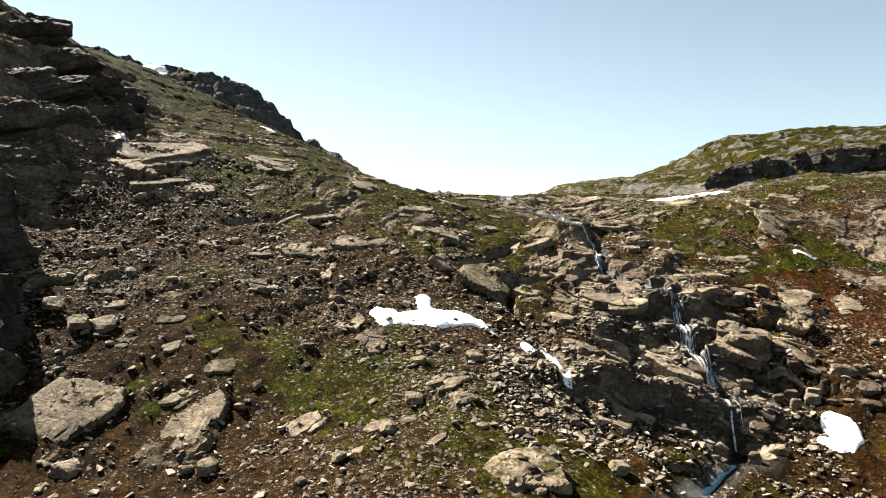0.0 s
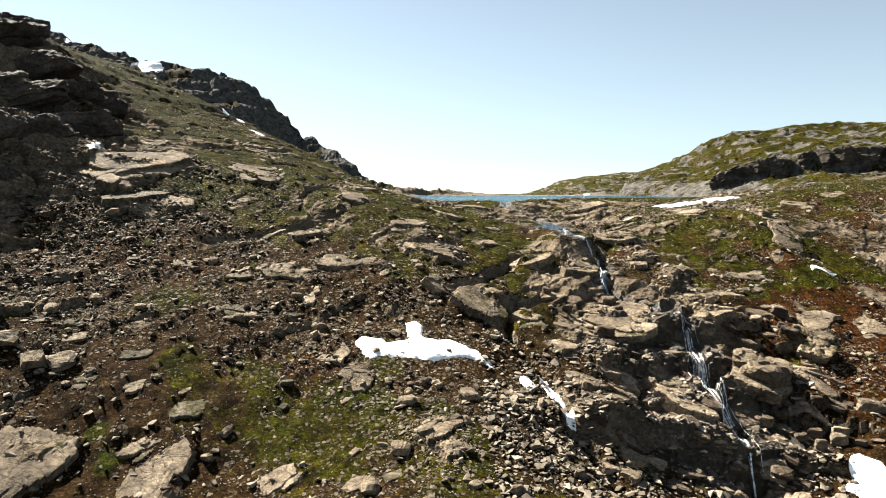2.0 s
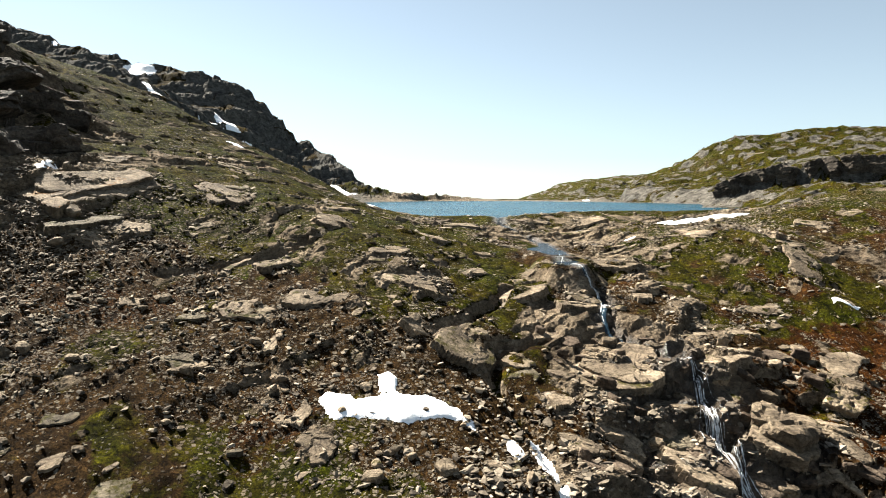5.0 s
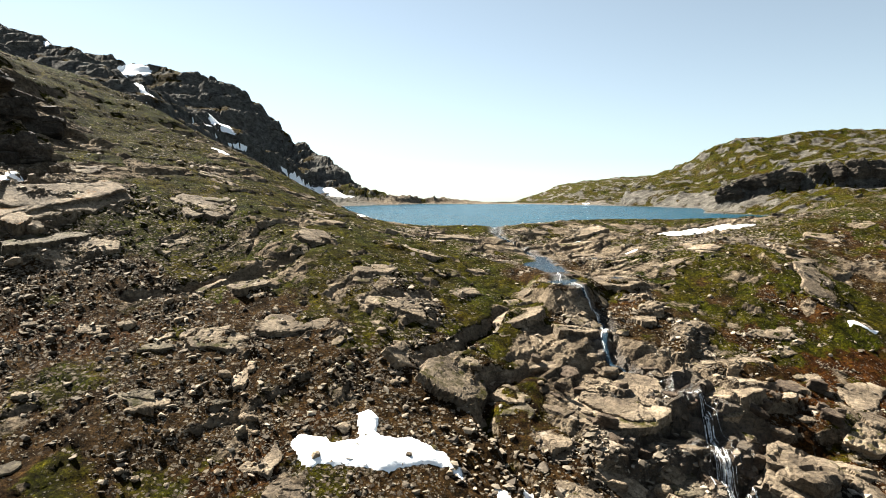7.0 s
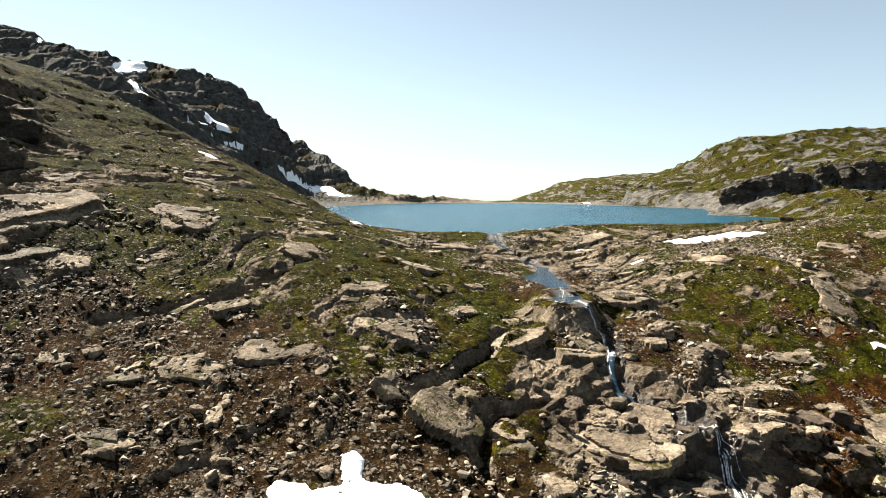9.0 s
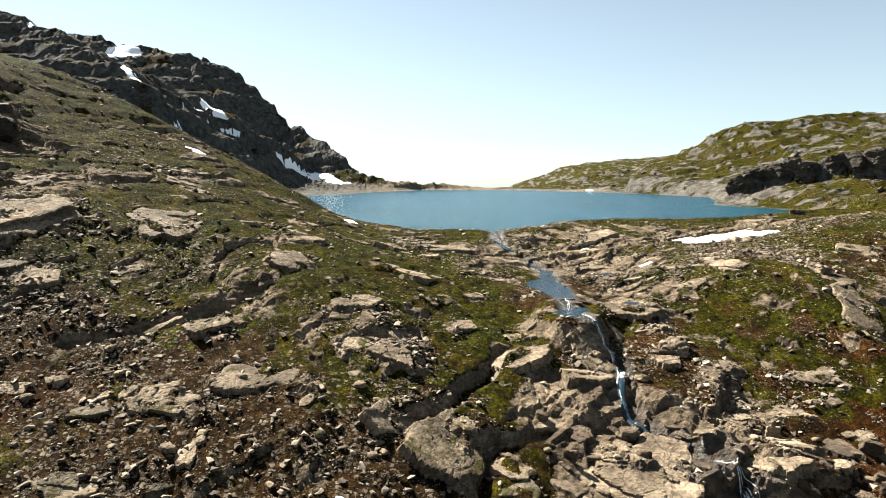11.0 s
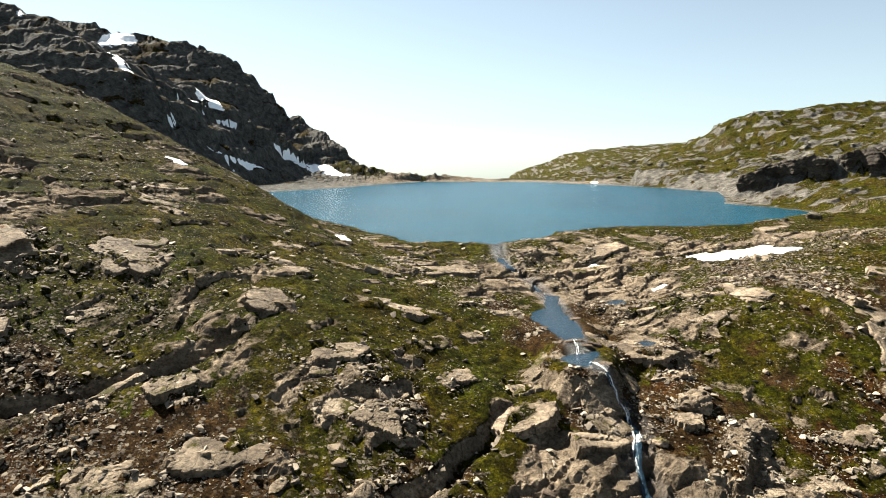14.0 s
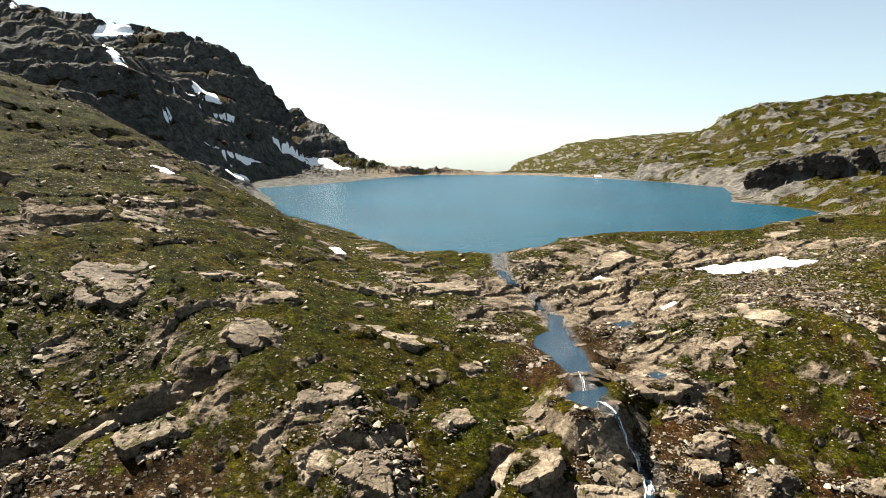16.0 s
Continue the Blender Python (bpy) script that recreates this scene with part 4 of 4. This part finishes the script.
# ---- snow ----
def snow_patch(points, thick, label, gap=0.3, ragged=0.5):
    p = np.array(points, float)
    margin = 2 * gap + ragged
    px, py = np.arange(p[:, 0].min() - margin, p[:, 0].max() + margin, gap), np.arange(p[:, 1].min() - margin, p[:, 1].max() + margin, gap)

    def edge(x, y):
        return outline_distance(x + ragged * rough(x, y, 2.2 + ragged, 3, 131), y + ragged * rough(x, y, 2.2 + ragged, 3, 132), points)

    reach = gap if gap < 0.5 else 1.2 * gap

    def top(x, y):
        d = edge(x, y)
        h = np.mean([height(x + dx, y + dy) for dx, dy in ((0, 0), (reach, reach), (-reach, reach), (reach, -reach), (-reach, -reach))], axis=0)
        return np.where(d < 0, h + 0.1 * thick + 0.6 * thick * (1 - np.exp(d / thick)) + 0.06 * thick * rough(x, y, 3, 3, 135), h - 0.5 * thick - d * 0.3)

    ob = new("snow_patch", patch("snow_patch", px, py, lambda x, y: edge(x, y) < gap, top, SNOW))
    return tagged(ob, label, "snow patch", "summer snow patches")


HOLLOW, GULLY, FAR_SNOW = "ragged white summer snow patch in a brown hollow", "small melting snow remnant in a rocky gully", "white snow streak on the dark mountainside"
snow_patch([(-10.1, 86.2), (-9.1, 87.0), (-6.5, 86.9), (-5.8, 86.0), (-3.4, 86.8), (-4.1, 90.1), (-2.9, 90.4), (-1.7, 89.5), (-1.8, 87.9), (0.3, 87.1), (2.1, 87.6), (3.8, 87.0), (5.5, 86.5), (6.5, 84.4), (3.9, 84.6), (-0.4, 82.7), (-4.8, 83.4), (-8.1, 83.3)], 0.6, HOLLOW, 0.25, 0.35)
snow_patch([(12.9, 84.8), (14.1, 84.9), (15.1, 81.9), (15.8, 79.0), (14.4, 79.0), (13.2, 80.5)], 0.5, GULLY, 0.2, 0.25)
snow_patch([(14.8, 78.6), (16.5, 79.1), (16.1, 76.2), (15.0, 75.7)], 0.4, GULLY, 0.2, 0.2)
snow_patch([(5.5, 85.2), (7.1, 84.7), (7.6, 83.3), (6.0, 83.9)], 0.3, GULLY, 0.2, 0.25)
snow_patch([(10.2, 83.3), (11.4, 82.9), (12.5, 80.8), (11.7, 80.2), (10.5, 81.1)], 0.3, GULLY, 0.2, 0.4)
snow_patch([(47.9, 77.4), (49.1, 77.2), (50.3, 76.2), (50.7, 74.6), (50.4, 73.0), (49.1, 72.0), (47.4, 72.0), (46.2, 72.8), (45.2, 73.9), (45.5, 74.6), (47.3, 75.3), (47.2, 76.6)], 0.6, "rounded white snow patch on rubble below the falls", 0.22, 0.25)
snow_patch([(65.4, 117.6), (67.6, 117.9), (70.4, 117.3), (69.1, 116.4), (65.6, 116.5)], 0.28, "narrow snow remnant at the foot of a rock step", 0.25, 0.3)
snow_patch([(58.2, 180.8), (62.5, 182.6), (76.0, 182.5), (75.9, 178.4), (80.8, 176.1), (75.8, 173.7), (67.0, 175.0), (62.0, 175.2), (60.5, 178.8)], 0.8, "long white snow patch on the flats near the lake", 0.4, 0.8)
snow_patch([(37.8, 181.8), (39.8, 183.4), (41.3, 179.8), (39.1, 179.2)], 0.4, "small snow remnant on bare slabs", 0.3, 0.3)
snow_patch([(44.4, 160.3), (47.8, 162.9), (47.6, 160.2), (44.8, 158.9)], 0.4, "small snow remnant beside bare slabs", 0.3, 0.3)
snow_patch([(-62.2, 120.1), (-63.5, 124.8), (-62.2, 126.2), (-60.2, 121.8), (-59.8, 118.4)], 0.6, "grey shaded snow remnant under dark crags", 0.3, 0.4)
snow_patch([(-67.2, 97.2), (-65.2, 97.2), (-64.1, 94.3), (-66.7, 93.9)], 0.6, "grey shaded snow remnant under dark crags", 0.3, 0.4)
snow_patch([(-291, 597), (-290, 620), (-264, 617), (-259, 602), (-277, 598), (-286, 597)], 1.4, "broad white snowfield on the mountain top", 1.2, 2.0)
snow_patch([(-223, 487), (-184, 422), (-170, 405), (-167, 409), (-186, 441), (-207, 474), (-220, 488)], 1.3, FAR_SNOW, 1.2, 0.8)
snow_patch([(-167, 493), (-160, 488), (-150, 486), (-144, 494), (-142, 500), (-148, 494), (-188, 569)], 1.3, FAR_SNOW, 1.2, 0.8)
snow_patch([(-165, 459), (-161, 468), (-156, 475), (-157, 486), (-162, 486), (-162, 467)], 1.3, FAR_SNOW, 0.8, 0.8)
snow_patch([(-119, 511), (-118, 539), (-104, 543), (-90, 546), (-76, 537), (-67, 541), (-81, 553), (-100, 560), (-113, 549), (-122, 534)], 1.3, FAR_SNOW, 1.2, 0.8)
snow_patch([(-136, 432), (-129, 439), (-120, 460), (-112, 478), (-121, 464), (-128, 443)], 1.3, FAR_SNOW, 1.2, 0.8)
snow_patch([(-125, 415), (-109, 386), (-99, 386), (-115, 441), (-121, 431)], 1.3, FAR_SNOW, 1.2, 0.8)
snow_patch([(-152, 415), (-151, 416), (-151, 421), (-152, 422)], 1.3, FAR_SNOW, 0.8, 0.8)
snow_patch([(-268, 466), (-258, 456), (-255, 458), (-267, 471)], 1.3, FAR_SNOW, 0.8, 0.8)
snow_patch([(117, 534), (119, 528), (123, 527), (122, 533)], 0.8, "small snow remnant on the far lake shore", 0.8, 0.8)
snow_patch([(-51.9, 180.5), (-49.2, 179.5), (-47.0, 179.3), (-47.3, 181.9), (-49.7, 182.0)], 0.4, "thin snow streak on the grassy ridge", 0.3, 0.3)
snow_patch([(-16.1, 178.0), (-13.5, 172.8), (-12.1, 171.9), (-12.2, 176.5), (-14.1, 178.8)], 0.4, "thin snow remnant in a mossy hollow", 0.3, 0.3)

# ---- bedrock slabs and boulders, from the foot of the slope to the lake ----
for row in SLABS:
    slab(*row)
for row in SMALL_SLABS:
    if float(shore_distance(np.array([row[0]]), np.array([row[1]]))[0]) > 4 and min(float(outline_distance(np.array([row[0]]), np.array([row[1]]), p)[0]) for _, p in POOLS) > 2.5:
        slab(*row)


def cliff_block(x, y, long, wide, tall, angle, label="tall layered gneiss crag in shade on the steep valley side", lift=-0.08):
    """A great upright block of bedded rock in a cliff."""
    SLAB_COUNT[0] += 1
    h, sx, sy = fall(x, y, 3.0)
    ob = new("crag", crag("crag", 3000 + SLAB_COUNT[0] * 13, (long, wide, tall * 0.62), 5, SHADED_ROCK))
    rng = np.random.default_rng(SLAB_COUNT[0])
    ob.matrix_world = pose(x, y, h + lift * tall, rng.uniform(-14, 14), rng.uniform(-20, 4), angle + rng.uniform(-25, 25))
    return tagged(ob, label, "rock", "crags")


cliff_block(-100.2, 155.4, 18.7, 12.0, 10.6, 30)
cliff_block(-88.2, 149.4, 14.7, 9.4, 10.2, 35)
cliff_block(-85.6, 129.5, 12.8, 8.2, 8.9, 30)
cliff_block(-81.3, 133.3, 16.1, 10.3, 9.2, 35)
cliff_block(-79.7, 146.6, 12.9, 8.3, 10.1, 35)
cliff_block(-74.8, 112.3, 11.2, 7.1, 9.0, 45)
cliff_block(-72.0, 120.8, 13.4, 8.6, 9.7, 50)
cliff_block(-70.3, 132.0, 13.1, 8.4, 9.1, 40)
cliff_block(-74.6, 151.4, 8.4, 5.3, 7.0, 30)
cliff_block(-68.9, 103.0, 9.2, 5.9, 7.1, 30)
cliff_block(-67.7, 134.6, 10.4, 6.7, 6.2, 55)
cliff_block(-106.0, 168.2, 11.0, 7.0, 7.6, 45)

# crags mostly out of view, added to throw shade over the slope's left edge
cliff_block(-66.0, 86.0, 15, 10, 34, 35)
cliff_block(-60.0, 74.0, 10, 8, 26, 40)
cliff_block(-54.0, 74.6, 8, 6, 16, 30)
cliff_block(-50.6, 69.4, 8, 6, 17, 40)
cliff_block(-48.6, 64.5, 7, 6, 15, 25)
cliff_block(-58.8, 82.0, 9, 6, 15, 35)

chooser = random.Random(9)
# the great slabs about the falls: x, y, length, width, thickness, angle, lean, rock
FALLS_BLOCKS = [
    (24.6, 96.6, 8.5, 5.8, 2.2, -30, 0.65, ROCK),
    (39.4, 98.7, 8.3, 3.9, 2.2, -12, 0.60, ROCK),
    (43.5, 102.5, 5.0, 2.2, 1.8, -5, 0.50, ROCK),
    (42.3, 87.8, 7.3, 6.2, 2.2, -35, 0.75, ROCK),
    (31.2, 83.5, 7.7, 3.8, 2.2, -32, 0.60, ROCK),
    (38.4, 83.3, 4.0, 4.4, 1.5, -50, 0.80, DARK),
    (31.0, 88.2, 3.5, 3.7, 1.4, -40, 0.70, DULL),
    (56.5, 97.9, 4.8, 3.1, 1.7, -30, 0.70, ROCK),
    (49.5, 86.6, 4.9, 3.6, 1.7, -35, 0.70, ROCK),
    (17.4, 90.1, 3.6, 2.8, 1.4, -60, 0.40, ROCK),
    (23.3, 84.1, 4.4, 2.3, 1.6, -30, 0.50, ROCK),
    (23.2, 111.1, 6.5, 3.2, 2.1, 10, 0.60, ROCK),
    (35.2, 115.8, 5.2, 2.5, 1.8, 15, 0.60, ROCK),
    (48.3, 90.0, 4.0, 2.2, 1.5, -35, 0.60, ROCK),
]
for x, y, long, wide, thick, angle, lean, coat in FALLS_BLOCKS:
    slab(x, y, long, wide, thick, angle, coat, "great tilted gneiss slab with black cracks beside the falls", 0.25, lean)
for k in range(170):  # broken beds of rock that dip across the falls
    x, y, long = chooser.uniform(15, 56), chooser.uniform(72, 105), 1.4 + 4.6 * chooser.random() ** 2
    near, _ = along(np.array([x]), np.array([y]), STREAM)
    if near[0] < 0.3 * long + 0.6 or abs(x - 14) < 3 or (47 < y < 78 and x > 43):
        continue
    # half take DARK: wet rock that also stands for shade under the ledges
    slab(x, y, long, long * chooser.uniform(0.35, 0.6), chooser.uniform(0.5, 1.3), chooser.gauss(-28, 16), DARK if chooser.random() < 0.5 else ROCK, "wet layered gneiss ledge beside the waterfall", 0.25, chooser.uniform(0.35, 0.8))
slab(-53.3, 120.2, 20.5, 9.5, 2.4, 60, ORANGE, "broad pale bedrock slab with orange moss on the valley side", 0.2, 0.8)
slab(-50.5, 112.2, 12.5, 4.0, 1.8, 48, DULL, "dark broken rock ledge below the broad slab", 0.25, 0.6)
for k in range(46):  # layered crags of the steep valley side
    x, y = chooser.uniform(-104, -63), chooser.uniform(92, 168)
    if x + 0.35 * (y - 92) > -55 or (x > -72 and y < 122):
        continue
    long = chooser.uniform(6, 13)
    slab(x, y, long, long * chooser.uniform(0.4, 0.6), chooser.uniform(1.4, 2.6), chooser.gauss(42, 14), SHADED_ROCK, "shaded layered crag ledge on the steep valley side", 0.35, 0.35)
for k in range(70):  # low broken ledges that break through the heath of the lower slope
    x, y, long = chooser.uniform(-48, 16), chooser.uniform(58, 104), 1.3 + 3.4 * chooser.random() ** 2
    if (-12 < x < 8 and 80 < y < 93) or float(along(np.array([x]), np.array([y]), GULLIES[0])[0][0]) < 2:
        continue
    slab(x, y, long, long * chooser.uniform(0.4, 0.65), chooser.uniform(0.4, 0.8), chooser.gauss(38, 22), DULL if chooser.random() < 0.4 else ROCK, "low broken gneiss ledge showing through brown heath", 0.12, 0.75)
for x, y, long, angle in ((24.3, 129.3, 3.4, 12), (26.6, 128.6, 2.6, -20), (22.6, 128.4, 2.4, 30), (25.4, 127.6, 1.8, 5), (27.4, 131.5, 2.2, 40), (24.4, 119.4, 2.8, -12), (22.6, 119.3, 2.2, 20), (26.6, 122.0, 2.0, 30), (21.2, 135.5, 1.8, 50), (26.8, 140.5, 2.0, 15), (25.8, 117.6, 2.4, -30), (27.9, 112.8, 2.0, 10)):
    slab(x, y, long, long * 0.55, 0.7, angle, DARK, "dark wet stone slab lying across the stream", 0.3, 0.4)
chooser = random.Random(5)
for k in range(13):  # the dark cliff over the far shore
    u = k / 12 * 4
    (ax, ay), (bx, by) = RIGHT_CLIFF[min(int(u), 3)], RIGHT_CLIFF[min(int(u), 3) + 1]
    v = u - min(int(u), 3)
    cliff_block(ax + (bx - ax) * v + chooser.uniform(-2, 2), ay + (by - ay) * v + 2.5, chooser.uniform(8, 14), chooser.uniform(5, 8), chooser.uniform(11, 17), -27, "shaded upright gneiss crag above the lake shore", 0.05)
for k in range(110):
    x, y = chooser.uniform(100, 330), 240 + 320 * chooser.random() ** 1.2
    if k >= 90:
        x, y = chooser.uniform(-210, -90), chooser.uniform(320, 600)
    if float(shore_distance(np.array([x]), np.array([y]))[0]) < 6:
        continue
    long = 4 + 12 * chooser.random() ** 2
    slab(x, y, long, long * chooser.uniform(0.3, 0.5), chooser.uniform(1.2, 2.6), chooser.gauss(10, 25), DULL if k < 90 else SHADED_ROCK, "grey bedrock crag on the far hillside", lean=0.8)

# ---- falling water ----
CASCADE_ROCKS = []
for ob in list(scene.objects):
    if ob.name.startswith(("flat_rock", "boulder", "rock_ledge")):
        px, py, _ = ob.matrix_world.translation
        if float(along(np.array([px]), np.array([py]), STREAM)[0][0]) < 7:
            CASCADE_ROCKS.append((px, py, BVHTree.FromPolygons([ob.matrix_world @ v.co for v in ob.data.vertices], [p.vertices for p in ob.data.polygons])))


def top_of(x, y):
    """The height of ground or rock at a place."""
    top = float(height(x, y))
    for px, py, tree in CASCADE_ROCKS:
        if abs(px - x) < 9 and abs(py - y) < 9:
            where = tree.ray_cast(Vector((x, y, 20)), Vector((0, 0, -1)))[0]
            if where is not None:
                top = max(top, where.z)
    return top


def white_water(label, low, high, strands, spread, seed):
    """Thin strands of falling water over the rock."""
    rng = np.random.default_rng(seed)
    base = smooth_line([p for p in STREAM if low <= p[1] <= high], 0.45)
    thing = tagged(new("waterfall"), label, "waterfall")
    thing.location = (*base[-1], float(height(base[-1:, 0], base[-1:, 1])[0]))
    for k in range(strands):
        a = int(rng.uniform(0, 0.45) * len(base)) if k else 0
        b = int(rng.uniform(0.6, 1.0) * len(base)) if k else len(base)
        if b - a < 5:
            continue
        t = np.arange(a, b)
        off = spread * rng.uniform(-1, 1) * np.sin(np.linspace(0, 2.6, len(t))) * min(1, k)
        line = base[a:b] + np.column_stack([off + 0.35 * rough(t * 0.5, t * 0 + k * 9.7, 2.5, 3, seed + k), 0.3 * rough(t * 0.5, t * 0 - k * 5.1, 2.5, 3, seed + 50 + k)])
        z = np.array([max(top_of(u + dx, v) for dx in (-0.2, 0.0, 0.2)) for u, v in line]) + 0.08
        wide = (0.16 if k == 0 else 0.1) * (0.2 + 1.5 * grain(t * 0.45, t * 0.0 + k, seed) ** 2)
        part("strand", ribbon("strand", line - np.array(thing.location[:2]), z - thing.location[2], wide * (0.08 + step(grain(t * 0.35, t * 0.0 + 3.3 * k, seed + 7), 0.3, 0.45)), FOAM), thing)
    return thing


white_water("thin white waterfall in several strands down a dark rock face", 73, 100, 22, 1.7, 5)
white_water("small white cascade of the stream between slabs", 104, 124, 8, 0.7, 8)
white_water("small white step of water between two pools", 123, 131.5, 3, 0.5, 11)
white_water("trickle of white water where the stream leaves the lake", 170, 184, 2, 0.3, 9)


# ---- loose boulders ----
def stony(x, y):
    """How thick loose stones lie, from 0 to 1."""
    rock, green, rubble = covers(x, y)
    out = shore_distance(x, y)
    d, _ = along(x, y, STREAM)
    wet_pool = np.min([outline_distance(x, y, p) for _, p in POOLS], axis=0)
    return np.clip(rubble * 0.75 - 0.34 * green + 0.12 + 0.35 * (rough(x, y, 4.5, 3, 151) > 0.2) + 0.35 * outcrops(x, y)[1], 0.05, 1) ** 1.3 * (out > 1) * (d > 0.9) * (wet_pool > 0.3)


rng = np.random.default_rng(21)
SHAPES = [crag("boulder", 500 + k, (1.0, 0.8, 0.62), 2, ROCK if k % 2 else MOSSY) for k in range(10)]
xr, yr = rng.uniform(-62, 72, 5000), 52 + 125 * rng.uniform(0, 1, 5000) ** 1.4
chosen = np.where(rng.uniform(0, 1, 5000) < stony(xr, yr) ** 1.3)[0][:190]
for k in chosen:
    x, y = float(xr[k]), float(yr[k])
    size = min(0.8 * (1 - rng.uniform()) ** -0.32, 2.2)
    ob = new("boulder", SHAPES[int(rng.integers(10))])
    h, sx, sy = fall(x, y, 0.5)
    ob.matrix_world = pose(x, y, h + 0.12 * size, math.degrees(sy) * 0.4 + rng.uniform(-12, 12), -math.degrees(sx) * 0.4 + rng.uniform(-12, 12), rng.uniform(0, 360)) @ Matrix.Diagonal((size, size, size * rng.uniform(0.7, 1.1), 1))
    tagged(ob, "loose angular grey gneiss boulder lying on the slope", "rock", "loose boulders")


# ---- rubble: stones beyond counting ----
def rubble_field(name, label, total, west, east, south, north, small, big, seed, power=1.0, steep=0.5):
    rng = np.random.default_rng(seed)
    shapes = []
    for k in range(14):
        bm = bmesh.new()
        for q in rng.normal(0, 1, (9, 3)):
            q = q / np.linalg.norm(q) * rng.uniform(0.75, 1.0)
            bm.verts.new((q[0] * 0.55, q[1] * 0.42, q[2] * 0.24))
        bmesh.ops.convex_hull(bm, input=bm.verts)
        bmesh.ops.delete(bm, geom=[v for v in bm.verts if not v.link_faces], context="VERTS")
        bmesh.ops.triangulate(bm, faces=bm.faces)
        bm.verts.index_update()
        shapes.append((np.array([v.co[:] for v in bm.verts]), np.array([[v.index for v in f.verts] for f in bm.faces])))
        bm.free()
    x, y = rng.uniform(west, east, total * 6), south + (north - south) * rng.uniform(0, 1, total * 6) ** power
    keep = rng.uniform(0, 1, total * 6) < stony(x, y)
    x, y = x[keep][:total], y[keep][:total]
    z = height(x, y)
    size = np.minimum(small * (1 - rng.uniform(0, 1, len(x))) ** -steep, big)
    spin, lean1, lean2 = rng.uniform(0, 6.28, len(x)), rng.normal(0, 0.2, len(x)), rng.normal(0, 0.2, len(x))
    pick = rng.integers(14, size=len(x))
    all_co, all_faces, start = [], [], 0
    for k, (co, faces) in enumerate(shapes):
        i = np.where(pick == k)[0]
        c, s = np.cos(spin[i])[:, None], np.sin(spin[i])[:, None]
        px, py, pz = (co[None, :, j] * size[i][:, None] for j in range(3))
        qx, qy = px * c - py * s, px * s + py * c
        qz = pz + qx * lean1[i][:, None] + qy * lean2[i][:, None]
        pts = np.stack([qx + x[i][:, None], qy + y[i][:, None], qz + (z[i] + 0.1 * size[i])[:, None]], 2)
        all_faces.append((faces[None] + start + (np.arange(len(i)) * len(co))[:, None, None]).reshape(-1, 3))
        all_co.append(pts.reshape(-1, 3))
        start += len(i) * len(co)
    ob = new(name, from_arrays(name, np.vstack(all_co), np.vstack(all_faces), STONES, smooth=False))
    return tagged(ob, label, "rubble", kind="stuff")


rubble_field("rubble", "countless small grey stones strewn over the slope", 38000, -72, 84, 48, 130, 0.16, 1.2, 31)
rubble_field("rubble", "countless small grey stones among moss on the upper slope", 42000, -95, 105, 108, 216, 0.18, 1.3, 32)
rubble_field("scree", "grey scree of broken blocks below dark crags", 9000, -80, -42, 60, 150, 0.2, 1.1, 33)
rubble_field("rubble", "dark wet broken stones at the foot of the falls", 4000, 6, 48, 56, 92, 0.35, 1.5, 34)
